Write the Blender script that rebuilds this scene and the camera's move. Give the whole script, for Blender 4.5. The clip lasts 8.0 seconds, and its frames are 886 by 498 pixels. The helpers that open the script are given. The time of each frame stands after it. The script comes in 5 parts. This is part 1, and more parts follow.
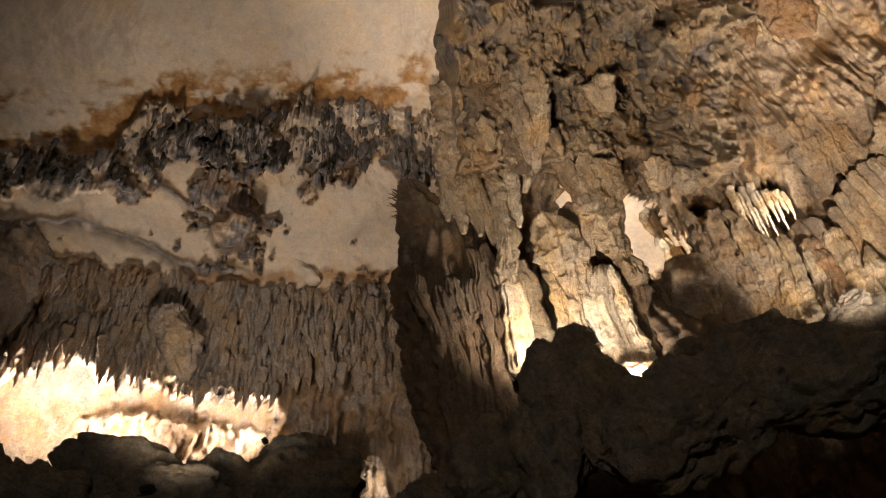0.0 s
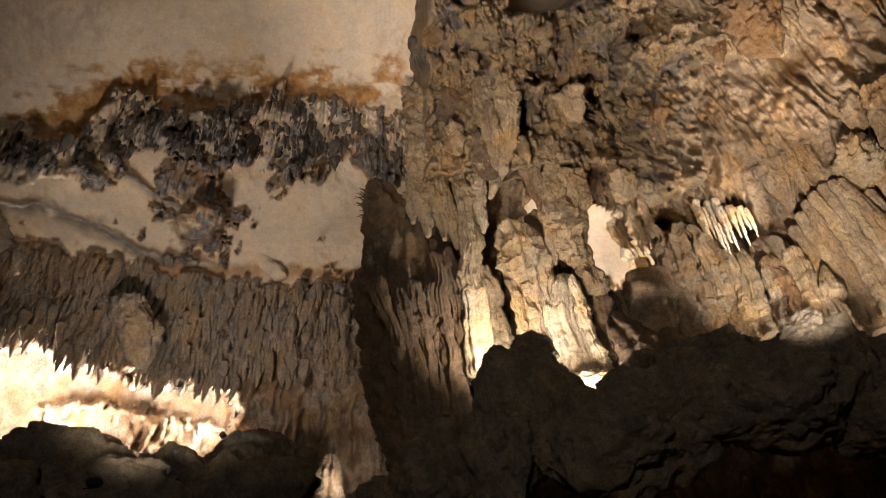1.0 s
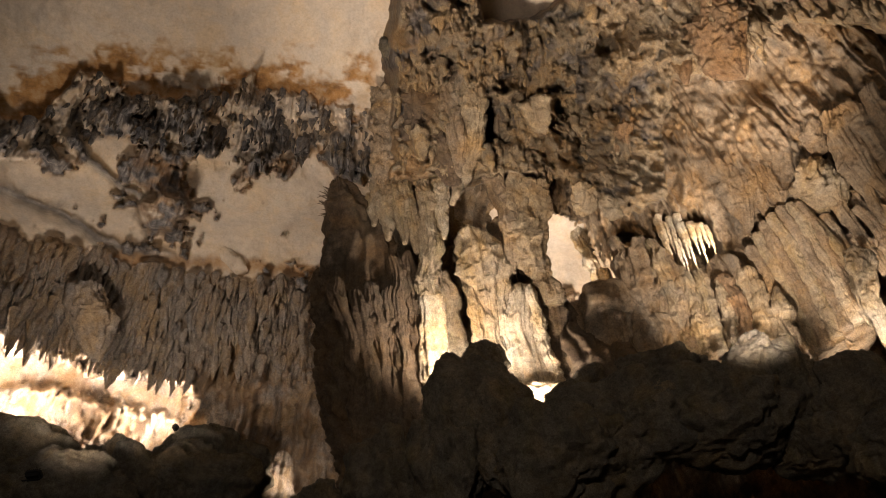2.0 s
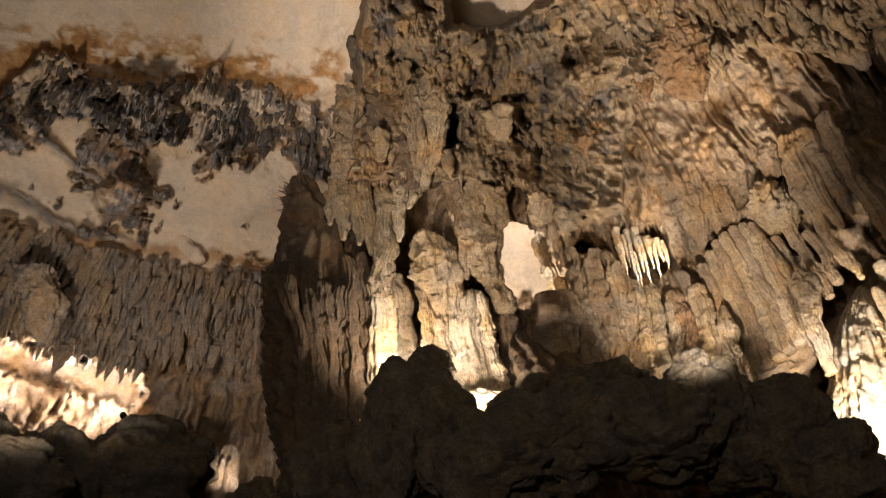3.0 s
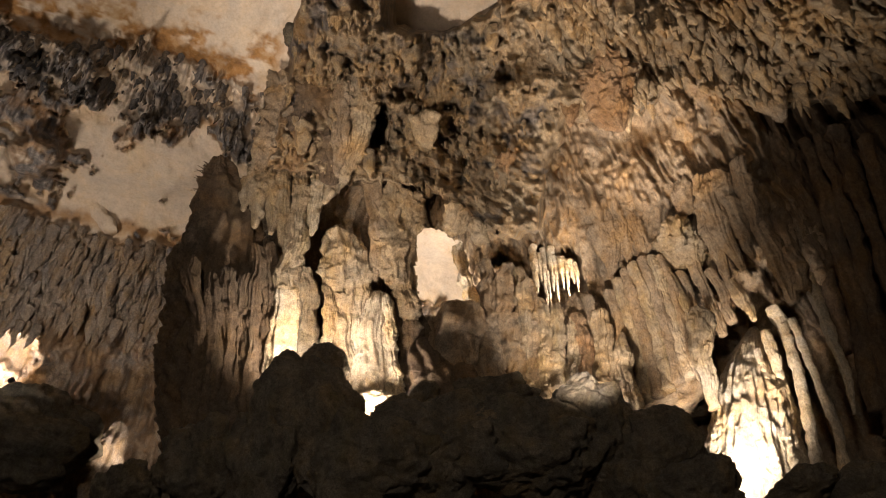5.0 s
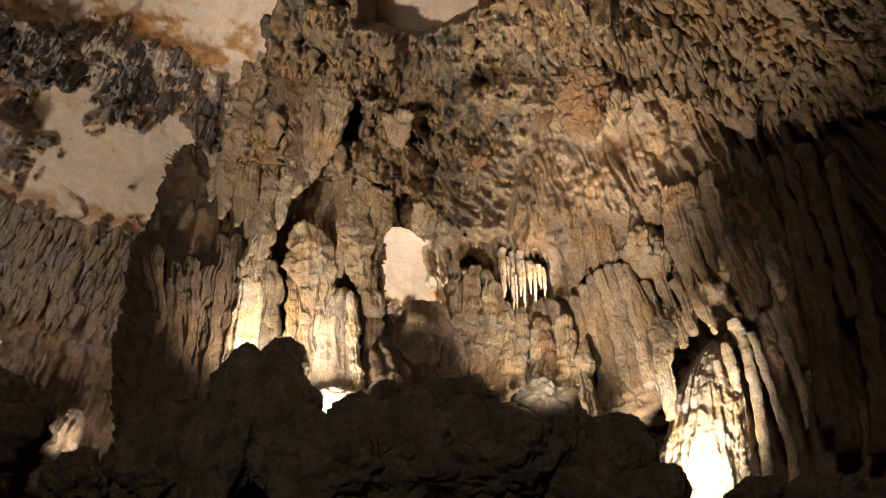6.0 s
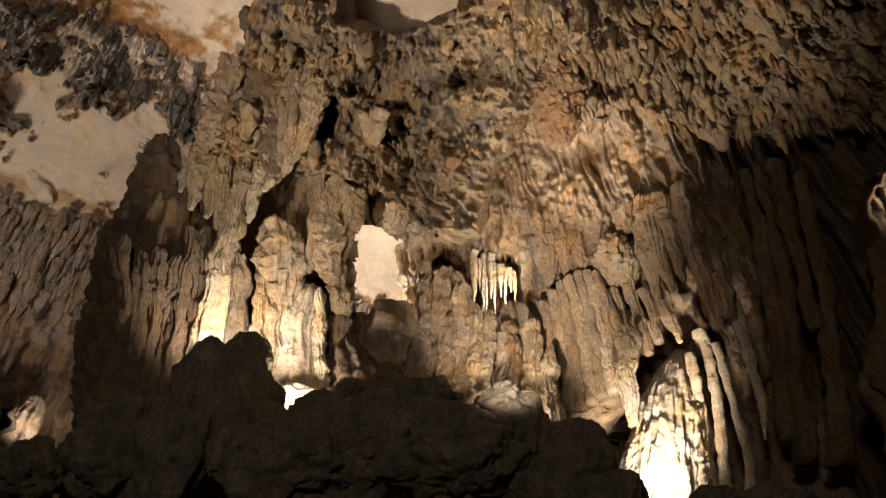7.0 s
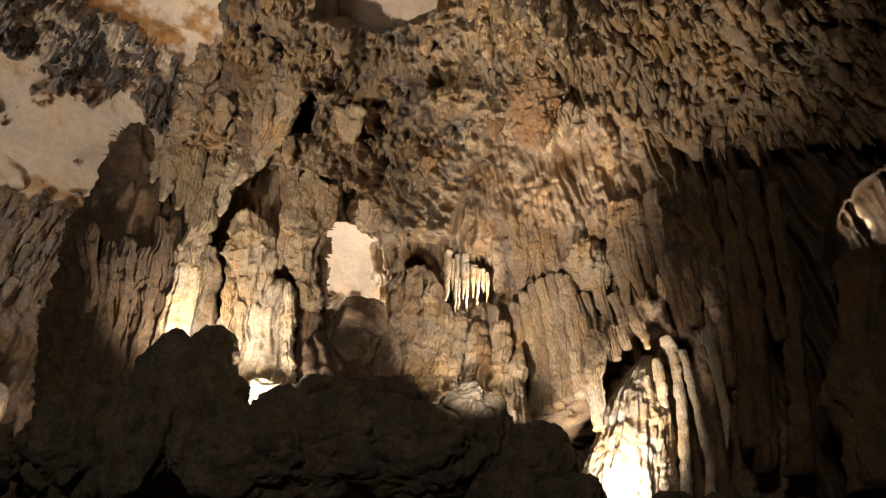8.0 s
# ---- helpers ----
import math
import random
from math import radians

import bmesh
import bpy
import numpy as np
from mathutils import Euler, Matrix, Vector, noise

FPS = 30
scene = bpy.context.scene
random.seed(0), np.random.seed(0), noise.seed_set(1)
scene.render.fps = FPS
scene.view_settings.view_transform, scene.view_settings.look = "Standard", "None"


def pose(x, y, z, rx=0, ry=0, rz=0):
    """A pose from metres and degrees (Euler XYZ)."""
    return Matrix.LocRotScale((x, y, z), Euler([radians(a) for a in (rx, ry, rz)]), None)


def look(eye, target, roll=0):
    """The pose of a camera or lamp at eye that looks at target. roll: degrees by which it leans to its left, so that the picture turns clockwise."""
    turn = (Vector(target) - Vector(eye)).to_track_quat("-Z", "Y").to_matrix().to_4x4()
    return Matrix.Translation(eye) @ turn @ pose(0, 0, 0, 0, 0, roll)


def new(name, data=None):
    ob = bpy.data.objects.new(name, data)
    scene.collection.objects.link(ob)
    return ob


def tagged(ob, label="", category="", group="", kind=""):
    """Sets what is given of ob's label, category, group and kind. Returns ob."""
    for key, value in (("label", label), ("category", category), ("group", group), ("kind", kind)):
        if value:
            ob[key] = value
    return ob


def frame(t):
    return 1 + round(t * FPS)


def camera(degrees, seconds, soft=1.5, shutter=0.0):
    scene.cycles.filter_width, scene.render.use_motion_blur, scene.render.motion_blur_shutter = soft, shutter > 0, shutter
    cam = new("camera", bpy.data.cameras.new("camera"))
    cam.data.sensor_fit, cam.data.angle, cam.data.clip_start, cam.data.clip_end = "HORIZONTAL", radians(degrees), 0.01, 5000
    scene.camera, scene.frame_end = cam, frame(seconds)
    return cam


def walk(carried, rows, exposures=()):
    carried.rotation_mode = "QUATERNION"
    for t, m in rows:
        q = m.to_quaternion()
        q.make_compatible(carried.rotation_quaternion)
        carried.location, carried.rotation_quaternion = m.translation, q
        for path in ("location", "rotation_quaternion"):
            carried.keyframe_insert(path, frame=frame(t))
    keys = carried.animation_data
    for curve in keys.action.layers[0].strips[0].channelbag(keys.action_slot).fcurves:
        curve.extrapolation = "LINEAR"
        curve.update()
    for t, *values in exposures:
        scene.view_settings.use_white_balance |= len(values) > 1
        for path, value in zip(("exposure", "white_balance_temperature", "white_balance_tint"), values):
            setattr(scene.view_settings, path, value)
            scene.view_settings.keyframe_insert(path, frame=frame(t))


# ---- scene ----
cam = camera(60.0, 8.0, soft=0.6)
PATH = [
    (0, (-0.175, 0.261, 1.36), (-0.034, 1.629, 2.811), -7.7),
    (0.5, (-0.045, 0.222, 1.374), (0.127, 1.591, 2.822), -7.4),
    (1, (0.085, 0.169, 1.384), (0.288, 1.538, 2.827), -7.1),
    (1.5, (0.208, 0.088, 1.435), (0.447, 1.459, 2.872), -6.8),
    (3, (0.725, -0.207, 1.5), (1.068, 1.159, 2.92), -5.4),
    (3.5, (0.875, -0.3, 1.494), (1.262, 1.059, 2.909), -5.0),
    (4, (0.993, -0.364, 1.507), (1.422, 0.987, 2.918), -4.6),
    (4.5, (1.123, -0.433, 1.523), (1.59, 0.909, 2.931), -4.1),
    (6, (1.438, -0.563, 1.502), (1.994, 0.748, 2.907), -2.7),
    (6.5, (1.515, -0.614, 1.502), (2.099, 0.687, 2.905), -2.4),
    (7, (1.577, -0.667, 1.502), (2.186, 0.624, 2.903), -2.1),
    (7.5, (1.683, -0.73, 1.496), (2.314, 0.551, 2.896), -1.8),
    (8, (1.762, -0.796, 1.489), (2.414, 0.477, 2.887), -1.5),
]
walk(cam, [(t, look(eye, target, roll)) for t, eye, target, roll in PATH])

# The hall is laid out in polar coordinates round the place where the visitor stands:
# azimuth in degrees to the right of +y, elevation in degrees, horizontal range in metres.
CX, CY, CZ = 0.8, -0.2, 1.5


def polar(az, el, rng):
    a = np.radians(az)
    return np.stack([CX + rng * np.sin(a), CY + rng * np.cos(a), CZ + rng * np.tan(np.radians(el))], -1)


# ---- world and lamps ----
world = bpy.data.worlds.new("cave_dark")
scene.world = world
world.use_nodes = True
world.node_tree.nodes["Background"].inputs[0].default_value = (0.85, 0.78, 0.68, 1)
world.node_tree.nodes["Background"].inputs[1].default_value = 0.013
scene.view_settings.exposure = 0.0

WARM = (1.0, 0.825, 0.72)
PALE = (1.0, 0.84, 0.74)


LAMPS = []


def flood_lamp(name, place, target, watts, degrees=120, radius=0.12, colour=WARM):
    data = bpy.data.lights.new(name, "SPOT")
    data.energy, data.spot_size, data.spot_blend = watts, radians(degrees), 0.85
    data.shadow_soft_size, data.color = radius, colour
    ob = new(name, data)
    ob.matrix_world = look(place, target)
    LAMPS.append(ob)
    return ob


flood_lamp("floodlight_lamp", (2.72, 11.75, 10.15), (2.85, 12.3, 14.42), 420, 150, 0.20, WARM)
flood_lamp("floodlight_lamp", (4.05, 11.35, 9.35), (4.3, 12.0, 13.20), 450, 150, 0.20, WARM)
flood_lamp("floodlight_lamp", (8.75, 10.75, 9.75), (9.2, 11.2, 16.0), 200, 150, 0.16, WARM)
flood_lamp("floodlight_lamp", (6.4, 7.8, 7.6), (9.6, 11.6, 15.4), 5200, 52, 0.14, WARM)
flood_lamp("floodlight_lamp", (9.85, 9.40, 6.60), (12.2, 11.1, 10.6), 7500, 40, 0.30, WARM)
flood_lamp("floodlight_lamp", (-4.46, 20.34, 14.97), (-7.13, 20.86, 18.34), 2500, 150, 0.30, WARM)
flood_lamp("floodlight_lamp", (-11.87, 19.71, 14.76), (-10.92, 20.17, 19.32), 4000, 150, 0.30, WARM)
flood_lamp("floodlight_lamp", (-8.40, 20.00, 14.86), (-9.48, 20.37, 19.38), 2500, 150, 0.30, WARM)
flood_lamp("floodlight_lamp", (7.05, 15.82, 14.40), (7.49, 16.29, 19.50), 1300, 150, 0.30, PALE)
flood_lamp("floodlight_lamp", (9.74, 12.28, 14.80), (9.2, 12.9, 15.6), 260, 160, 0.05, PALE)
flood_lamp("floodlight_lamp", (-4.40, 12.20, 9.00), (-3.8, 15.3, 19.0), 1900, 94, 0.55, PALE)
flood_lamp("floodlight_lamp", (7.62, 7.78, 7.72), (10.76, 9.06, 18.81), 9500, 28, 0.15, WARM)
flood_lamp("floodlight_lamp", (-0.30, 17.40, 11.20), (-1.80, 19.80, 15.20), 220, 110, 0.15, WARM)
flood_lamp("floodlight_lamp", (18.78, 6.80, 16.33), (20.02, 6.93, 18.50), 120, 160, 0.05, WARM)
flood_lamp("floodlight_lamp", (6.6, 7.0, 7.4), (8.9, 6.0, 17.0), 5200, 62, 0.16, WARM)
flood_lamp("floodlight_lamp", (-0.6, 2.8, 2.3), (4.0, 8.9, 19.4), 11000, 44, 0.15, WARM)
# Dim added fill behind the visitor, with no known lamp, to lift the blacks.
flood_lamp("added_fill_lamp", (-2.5, -6.0, 4.5), (3.0, 9.0, 10.0), 2100, 120, 0.6, PALE)

# ---- materials ----
def shader(name):
    mat = bpy.data.materials.new(name)
    mat.use_nodes = True
    nt = mat.node_tree
    return mat, nt, nt.nodes["Principled BSDF"]


def add_noise(nt, vec, scale, detail=6.0, rough=0.6, stretch=None, distortion=0.0):
    if stretch:
        mp = nt.nodes.new("ShaderNodeMapping")
        mp.inputs["Scale"].default_value = stretch
        nt.links.new(vec, mp.inputs["Vector"])
        vec = mp.outputs["Vector"]
    n = nt.nodes.new("ShaderNodeTexNoise")
    n.inputs["Scale"].default_value = scale
    n.inputs["Detail"].default_value = detail
    n.inputs["Roughness"].default_value = rough
    n.inputs["Distortion"].default_value = distortion
    nt.links.new(vec, n.inputs["Vector"])
    return n.outputs["Fac"]


def ramp(nt, fac, stops):
    r = nt.nodes.new("ShaderNodeValToRGB")
    while len(r.color_ramp.elements) < len(stops):
        r.color_ramp.elements.new(0.5)
    for el, (p, c) in zip(r.color_ramp.elements, stops):
        el.position, el.color = p, (*c, 1) if len(c) == 3 else c
    nt.links.new(fac, r.inputs["Fac"])
    return r.outputs["Color"]


def mix(nt, fac, a, b, mode="MIX"):
    m = nt.nodes.new("ShaderNodeMix")
    m.data_type, m.blend_type = "RGBA", mode
    for sock, v in ((m.inputs[0], fac), (m.inputs[6], a), (m.inputs[7], b)):
        if hasattr(v, "is_linked"):
            nt.links.new(v, sock)
        else:
            sock.default_value = v if isinstance(v, float) else (*v, 1)
    return m.outputs[2]


def math_node(nt, op, a, b):
    m = nt.nodes.new("ShaderNodeMath")
    m.operation, m.use_clamp = op, False
    for sock, v in zip(m.inputs, (a, b)):
        if hasattr(v, "is_linked"):
            nt.links.new(v, sock)
        else:
            sock.default_value = v
    return m.outputs[0]


def limestone(name, light, mid, dark, stain, bump=0.5, rough=0.75, stain_amount=0.5, attributes=False, fine=12.0, wet=0.0, speckle=0.62, tone=0.85):
    """Dripstone: cream to brown mottling, vertical mineral streaks, popcorn grain and, where told, ochre and crust marks."""
    mat, nt, bsdf = shader(name)
    geo = nt.nodes.new("ShaderNodeTexCoord")
    vec = geo.outputs["Object"]
    big = add_noise(nt, vec, 0.55, 5, 0.6, distortion=0.6)
    med = add_noise(nt, vec, 2.6, 8, 0.68, (1, 1, 0.45))
    streak = add_noise(nt, vec, 3.5, 6, 0.62, (1, 1, 0.07))
    grain = add_noise(nt, vec, fine, 6, 0.7)
    col = ramp(nt, med, [(0.3, dark), (0.5, mid), (0.68, light)])
    col2 = ramp(nt, big, [(0.38, mid), (0.62, light)])
    col = mix(nt, 0.35, col, col2)
    st = ramp(nt, streak, [(0.5, (0, 0, 0)), (0.68, (1, 1, 1))])
    col = mix(nt, math_node(nt, "MULTIPLY", st, stain_amount), col, stain)
    hue = add_noise(nt, vec, 0.9, 5, 0.65, distortion=0.4)
    tint = ramp(nt, hue, [(0.34, (0.74, 0.83, 0.98)), (0.5, (1.0, 1.0, 1.0)), (0.64, (1.14, 0.98, 0.70))])
    col = mix(nt, tone, col, tint, "MULTIPLY")
    spots = ramp(nt, add_noise(nt, vec, 5.5, 5, 0.75), [(0.33, (0.4, 0.37, 0.34)), (0.45, (1, 1, 1))])
    col = mix(nt, speckle * 0.8, col, spots, "MULTIPLY")
    gr = ramp(nt, grain, [(0.3, (0.36, 0.34, 0.32)), (0.48, (0.8, 0.79, 0.77)), (0.64, (1.25, 1.24, 1.2))])
    col = mix(nt, speckle, col, gr, "MULTIPLY")
    dust = add_noise(nt, vec, fine * 3.4, 4, 0.65)
    col = mix(nt, speckle, col, ramp(nt, dust, [(0.34, (0.45, 0.43, 0.41)), (0.5, (0.97, 0.96, 0.95)), (0.64, (1.3, 1.3, 1.28))]), "MULTIPLY")
    if attributes:
        ochre = nt.nodes.new("ShaderNodeAttribute")
        ochre.attribute_name = "ochre"
        crust = nt.nodes.new("ShaderNodeAttribute")
        crust.attribute_name = "crust"
        oc = ramp(nt, add_noise(nt, vec, 1.6, 7, 0.7), [(0.3, (0.10, 0.05, 0.022)), (0.5, (0.35, 0.185, 0.06)), (0.7, (0.50, 0.36, 0.20))])
        cr = ramp(nt, add_noise(nt, vec, 2.2, 7, 0.7), [(0.33, (0.035, 0.035, 0.037)), (0.5, (0.15, 0.138, 0.125)), (0.66, (0.36, 0.32, 0.27))])
        col = mix(nt, ochre.outputs["Fac"], col, oc)
        col = mix(nt, crust.outputs["Fac"], col, cr)
    nt.links.new(col, bsdf.inputs["Base Color"])
    rr = ramp(nt, med, [(0.3, (rough + 0.12,) * 3), (0.7, (rough - 0.15 - wet,) * 3)])
    nt.links.new(rr, bsdf.inputs["Roughness"])
    bsdf.inputs["Specular IOR Level"].default_value = 0.35
    h = math_node(nt, "ADD", math_node(nt, "MULTIPLY", grain, 0.5), math_node(nt, "MULTIPLY", dust, 0.3))
    b = nt.nodes.new("ShaderNodeBump")
    b.inputs["Strength"].default_value, b.inputs["Distance"].default_value = min(1.0, bump * 1.5), 0.2
    nt.links.new(h, b.inputs["Height"])
    nt.links.new(b.outputs["Normal"], bsdf.inputs["Normal"])
    return mat


STONE = limestone("warm_dripstone", (0.52, 0.41, 0.27), (0.38, 0.28, 0.17), (0.17, 0.115, 0.065), (0.27, 0.17, 0.08), 0.6)
HUNG = limestone("hung_dripstone", (0.60, 0.48, 0.30), (0.43, 0.32, 0.185), (0.17, 0.12, 0.072), (0.33, 0.20, 0.08), 0.7, stain_amount=0.3, attributes=True)
COLUMN = limestone("column_dripstone", (0.56, 0.46, 0.31), (0.43, 0.33, 0.20), (0.24, 0.17, 0.095), (0.36, 0.27, 0.11), 0.55)
GREY = limestone("grey_dripstone", (0.56, 0.47, 0.37), (0.41, 0.335, 0.255), (0.19, 0.155, 0.12), (0.36, 0.25, 0.13), 0.6, attributes=True)
SLATE = limestone("crusted_dripstone", (0.34, 0.31, 0.275), (0.18, 0.165, 0.15), (0.06, 0.058, 0.057), (0.2, 0.13, 0.06), 0.6)
PLASTER = limestone("pale_ceiling_rock", (0.64, 0.54, 0.405), (0.60, 0.50, 0.37), (0.54, 0.44, 0.315), (0.48, 0.37, 0.24), 0.1, 0.85, 0.06, True, 5.0, speckle=0.16, tone=0.4)
CALCITE = limestone("pale_calcite", (0.68, 0.60, 0.46), (0.56, 0.47, 0.32), (0.36, 0.27, 0.155), (0.52, 0.38, 0.18), 0.45)
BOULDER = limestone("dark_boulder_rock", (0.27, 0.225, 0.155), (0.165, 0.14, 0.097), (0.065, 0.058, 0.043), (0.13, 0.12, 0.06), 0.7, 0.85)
# Umber rock, also used where shade is put into the colour of tan dripstone.
UMBER_AND_SHADE = limestone("umber_and_shaded_dripstone", (0.26, 0.19, 0.115), (0.18, 0.125, 0.075), (0.08, 0.055, 0.033), (0.15, 0.11, 0.05), 0.6)
RUST = limestone("rust_dripstone", (0.42, 0.29, 0.16), (0.29, 0.18, 0.09), (0.13, 0.08, 0.045), (0.26, 0.14, 0.065), 0.6)
METAL, _nt, _b = shader("black_lamp_metal")
_b.inputs["Base Color"].default_value, _b.inputs["Metallic"].default_value, _b.inputs["Roughness"].default_value = (0.03, 0.03, 0.03, 1), 0.6, 0.5
GLASS, _nt, _b = shader("lamp_glass")
_b.inputs["Base Color"].default_value, _b.inputs["Roughness"].default_value, _b.inputs["Transmission Weight"].default_value = (0.95, 0.95, 0.95, 1), 0.05, 1.0

# ---- relief ----
def scatter(ix, iy, iz, seed):
    """A random number from 0 to 1 for each whole-number cell."""
    h = (ix.astype(np.int64) * 374761393 + iy.astype(np.int64) * 668265263 + iz.astype(np.int64) * 2147483647 + seed * 974634941) & 0xFFFFFFFF
    h = ((h ^ (h >> 13)) * 1274126177) & 0xFFFFFFFF
    h = ((h ^ (h >> 15)) * 2246822519) & 0xFFFFFFFF
    return ((h ^ (h >> 16)) & 0xFFFFFF) / float(0x1000000)


def value_noise(x, y, z, seed):
    fx, fy, fz = np.floor(x), np.floor(y), np.floor(z)
    u, v, w = x - fx, y - fy, z - fz
    u, v, w = (q * q * q * (q * (q * 6 - 15) + 10) for q in (u, v, w))
    out = 0
    for i in (0, 1):
        for j in (0, 1):
            for k in (0, 1):
                wt = (u if i else 1 - u) * (v if j else 1 - v) * (w if k else 1 - w)
                out = out + wt * scatter(fx + i, fy + j, fz + k, seed)
    return 2 * out - 1


TWIST = np.array(Euler((0.7, 0.9, 0.5)).to_matrix())


def octaves_of(p, scale, count, stretch):
    """The point set of each octave, turned every time so that no grid shows."""
    q = p * (np.array(stretch) * scale)
    for o in range(count):
        q = q @ TWIST.T
        yield q + 17.3 * o
        q = q * 2.07


def fbm(p, scale, octaves=4, gain=0.5, seed=0, stretch=(1, 1, 1)):
    total, amp = 0, 1.0
    for o, q in enumerate(octaves_of(p, scale, octaves, stretch)):
        total, amp = total + amp * value_noise(q[..., 0], q[..., 1], q[..., 2], seed + o), amp * gain
    return total


def billow(p, scale, octaves=3, seed=0, stretch=(1, 1, 1)):
    """Rounded lumps with sharp creases between them."""
    total, amp = 0, 1.0
    for o, q in enumerate(octaves_of(p, scale, octaves, stretch)):
        total, amp = total + amp * np.abs(value_noise(q[..., 0], q[..., 1], q[..., 2], seed + o)), amp * 0.5
    return total


def drips(a, e, wide, tall, seed, slim=0.0, longest=1.9, fat=0.0):
    """Overlapping hanging drip shapes on a surface: a across, e upwards. 0 between them, up to 1 at their tips."""
    out = np.zeros_like(a)
    ix0 = np.floor(a / wide)
    one = np.zeros_like(a)
    for dx in (-1, 0, 1):
        ix = ix0 + dx
        ee = e / tall + 3 * scatter(ix, one, one, seed)
        iy0 = np.floor(ee)
        for dy in (0, 1):
            iy = iy0 + dy
            r1, r2, r3, r4 = (scatter(ix, iy, one + k, seed) for k in (1, 2, 3, 4))
            v = (iy + 1 - 0.3 * r4 - ee) / (0.6 + (longest - 0.6) * r2)
            half = wide * (0.36 + fat + 0.42 * r3) * (1 - (0.45 + slim) * np.clip(v, 0, 1))
            u = (a - (ix + 0.15 + 0.7 * r1) * wide) / half
            ok = (v > 0) & (v < 1) & (np.abs(u) < 1)
            h = np.sqrt(np.clip(1 - u * u, 0, 1)) * (0.2 + 0.8 * v) * np.sqrt(np.clip(1 - v**8, 0, 1)) * np.clip(v * 6, 0, 1) * (0.55 + 0.45 * r4)
            out = np.maximum(out, np.where(ok, h, 0))
    return out


def step(x, lo, hi):
    s = np.clip((x - lo) / (hi - lo), 0, 1)
    return s * s * (3 - 2 * s)


# ---- meshes ----
def mesh_from(name, verts, faces, mat, smooth=True, attributes=()):
    me = bpy.data.meshes.new(name)
    verts, faces = np.asarray(verts, np.float32), np.asarray(faces, np.int32)
    n = faces.shape[1]
    me.vertices.add(len(verts))
    me.vertices.foreach_set("co", verts.ravel())
    me.loops.add(faces.size)
    me.loops.foreach_set("vertex_index", faces.ravel())
    me.polygons.add(len(faces))
    me.polygons.foreach_set("loop_start", np.arange(0, faces.size, n, dtype=np.int32))
    me.polygons.foreach_set("use_smooth", np.full(len(faces), smooth))
    for key, values in attributes:
        me.attributes.new(key, "FLOAT", "POINT").data.foreach_set("value", np.asarray(values, np.float32).ravel())
    me.update(calc_edges=True)
    me.validate()
    me.materials.append(mat)
    return me


def grid_faces(rows, cols, wrap=False, start=0):
    i, j = np.meshgrid(np.arange(rows - 1), np.arange(cols if wrap else cols - 1), indexing="ij")
    k = (j + 1) % cols
    return start + np.stack([i * cols + j, i * cols + k, (i + 1) * cols + k, (i + 1) * cols + j], -1).reshape(-1, 4)


def rock_sheet(name, az, el, rng, mat, keep=None, attributes=(), back=1.2, second=None):
    """A rock face over a grid of azimuth and elevation, closed by a rough outer skin some way behind it."""
    verts = polar(az, el, rng)
    rows, cols = az.shape
    faces = grid_faces(rows, cols)
    if keep is not None:
        k = keep.ravel()
        faces = faces[k[faces].all(1)]
    v, f = verts.reshape(-1, 3), faces
    if back:
        s = 12
        ba, be, br = az[::s, ::s], el[::s, ::s], rng[::s, ::s] + back
        bf = grid_faces(*ba.shape, start=len(v))[:, ::-1]
        v = np.concatenate([v, polar(ba, be, br).reshape(-1, 3)])
        f = np.concatenate([f, bf])
        attributes = [(key, np.concatenate([np.ravel(q), np.zeros(ba.size)])) for key, q in attributes]
    me = mesh_from(name, v, f[:, ::-1], mat, attributes=attributes)
    if second is not None:
        other, where = second
        where = np.concatenate([np.ravel(where), np.zeros(len(v) - where.size)])
        me.materials.append(other)
        me.polygons.foreach_set("material_index", (where[f].mean(1) > 0.5).astype(np.int32))
    return new(name, me)


def spine(points, count):
    """A smooth line through a few (x, y, z, radius) points."""
    pts = np.array(points, float)
    d = np.r_[0, np.cumsum(np.linalg.norm(np.diff(pts[:, :3], axis=0), axis=1))]
    t = np.linspace(0, d[-1], count)
    line = np.stack([np.interp(t, d, pts[:, k]) for k in range(4)], 1)
    for _ in range(max(2, count // 12)):
        line[1:-1] = (line[:-2] + 2 * line[1:-1] + line[2:]) / 4
    return line


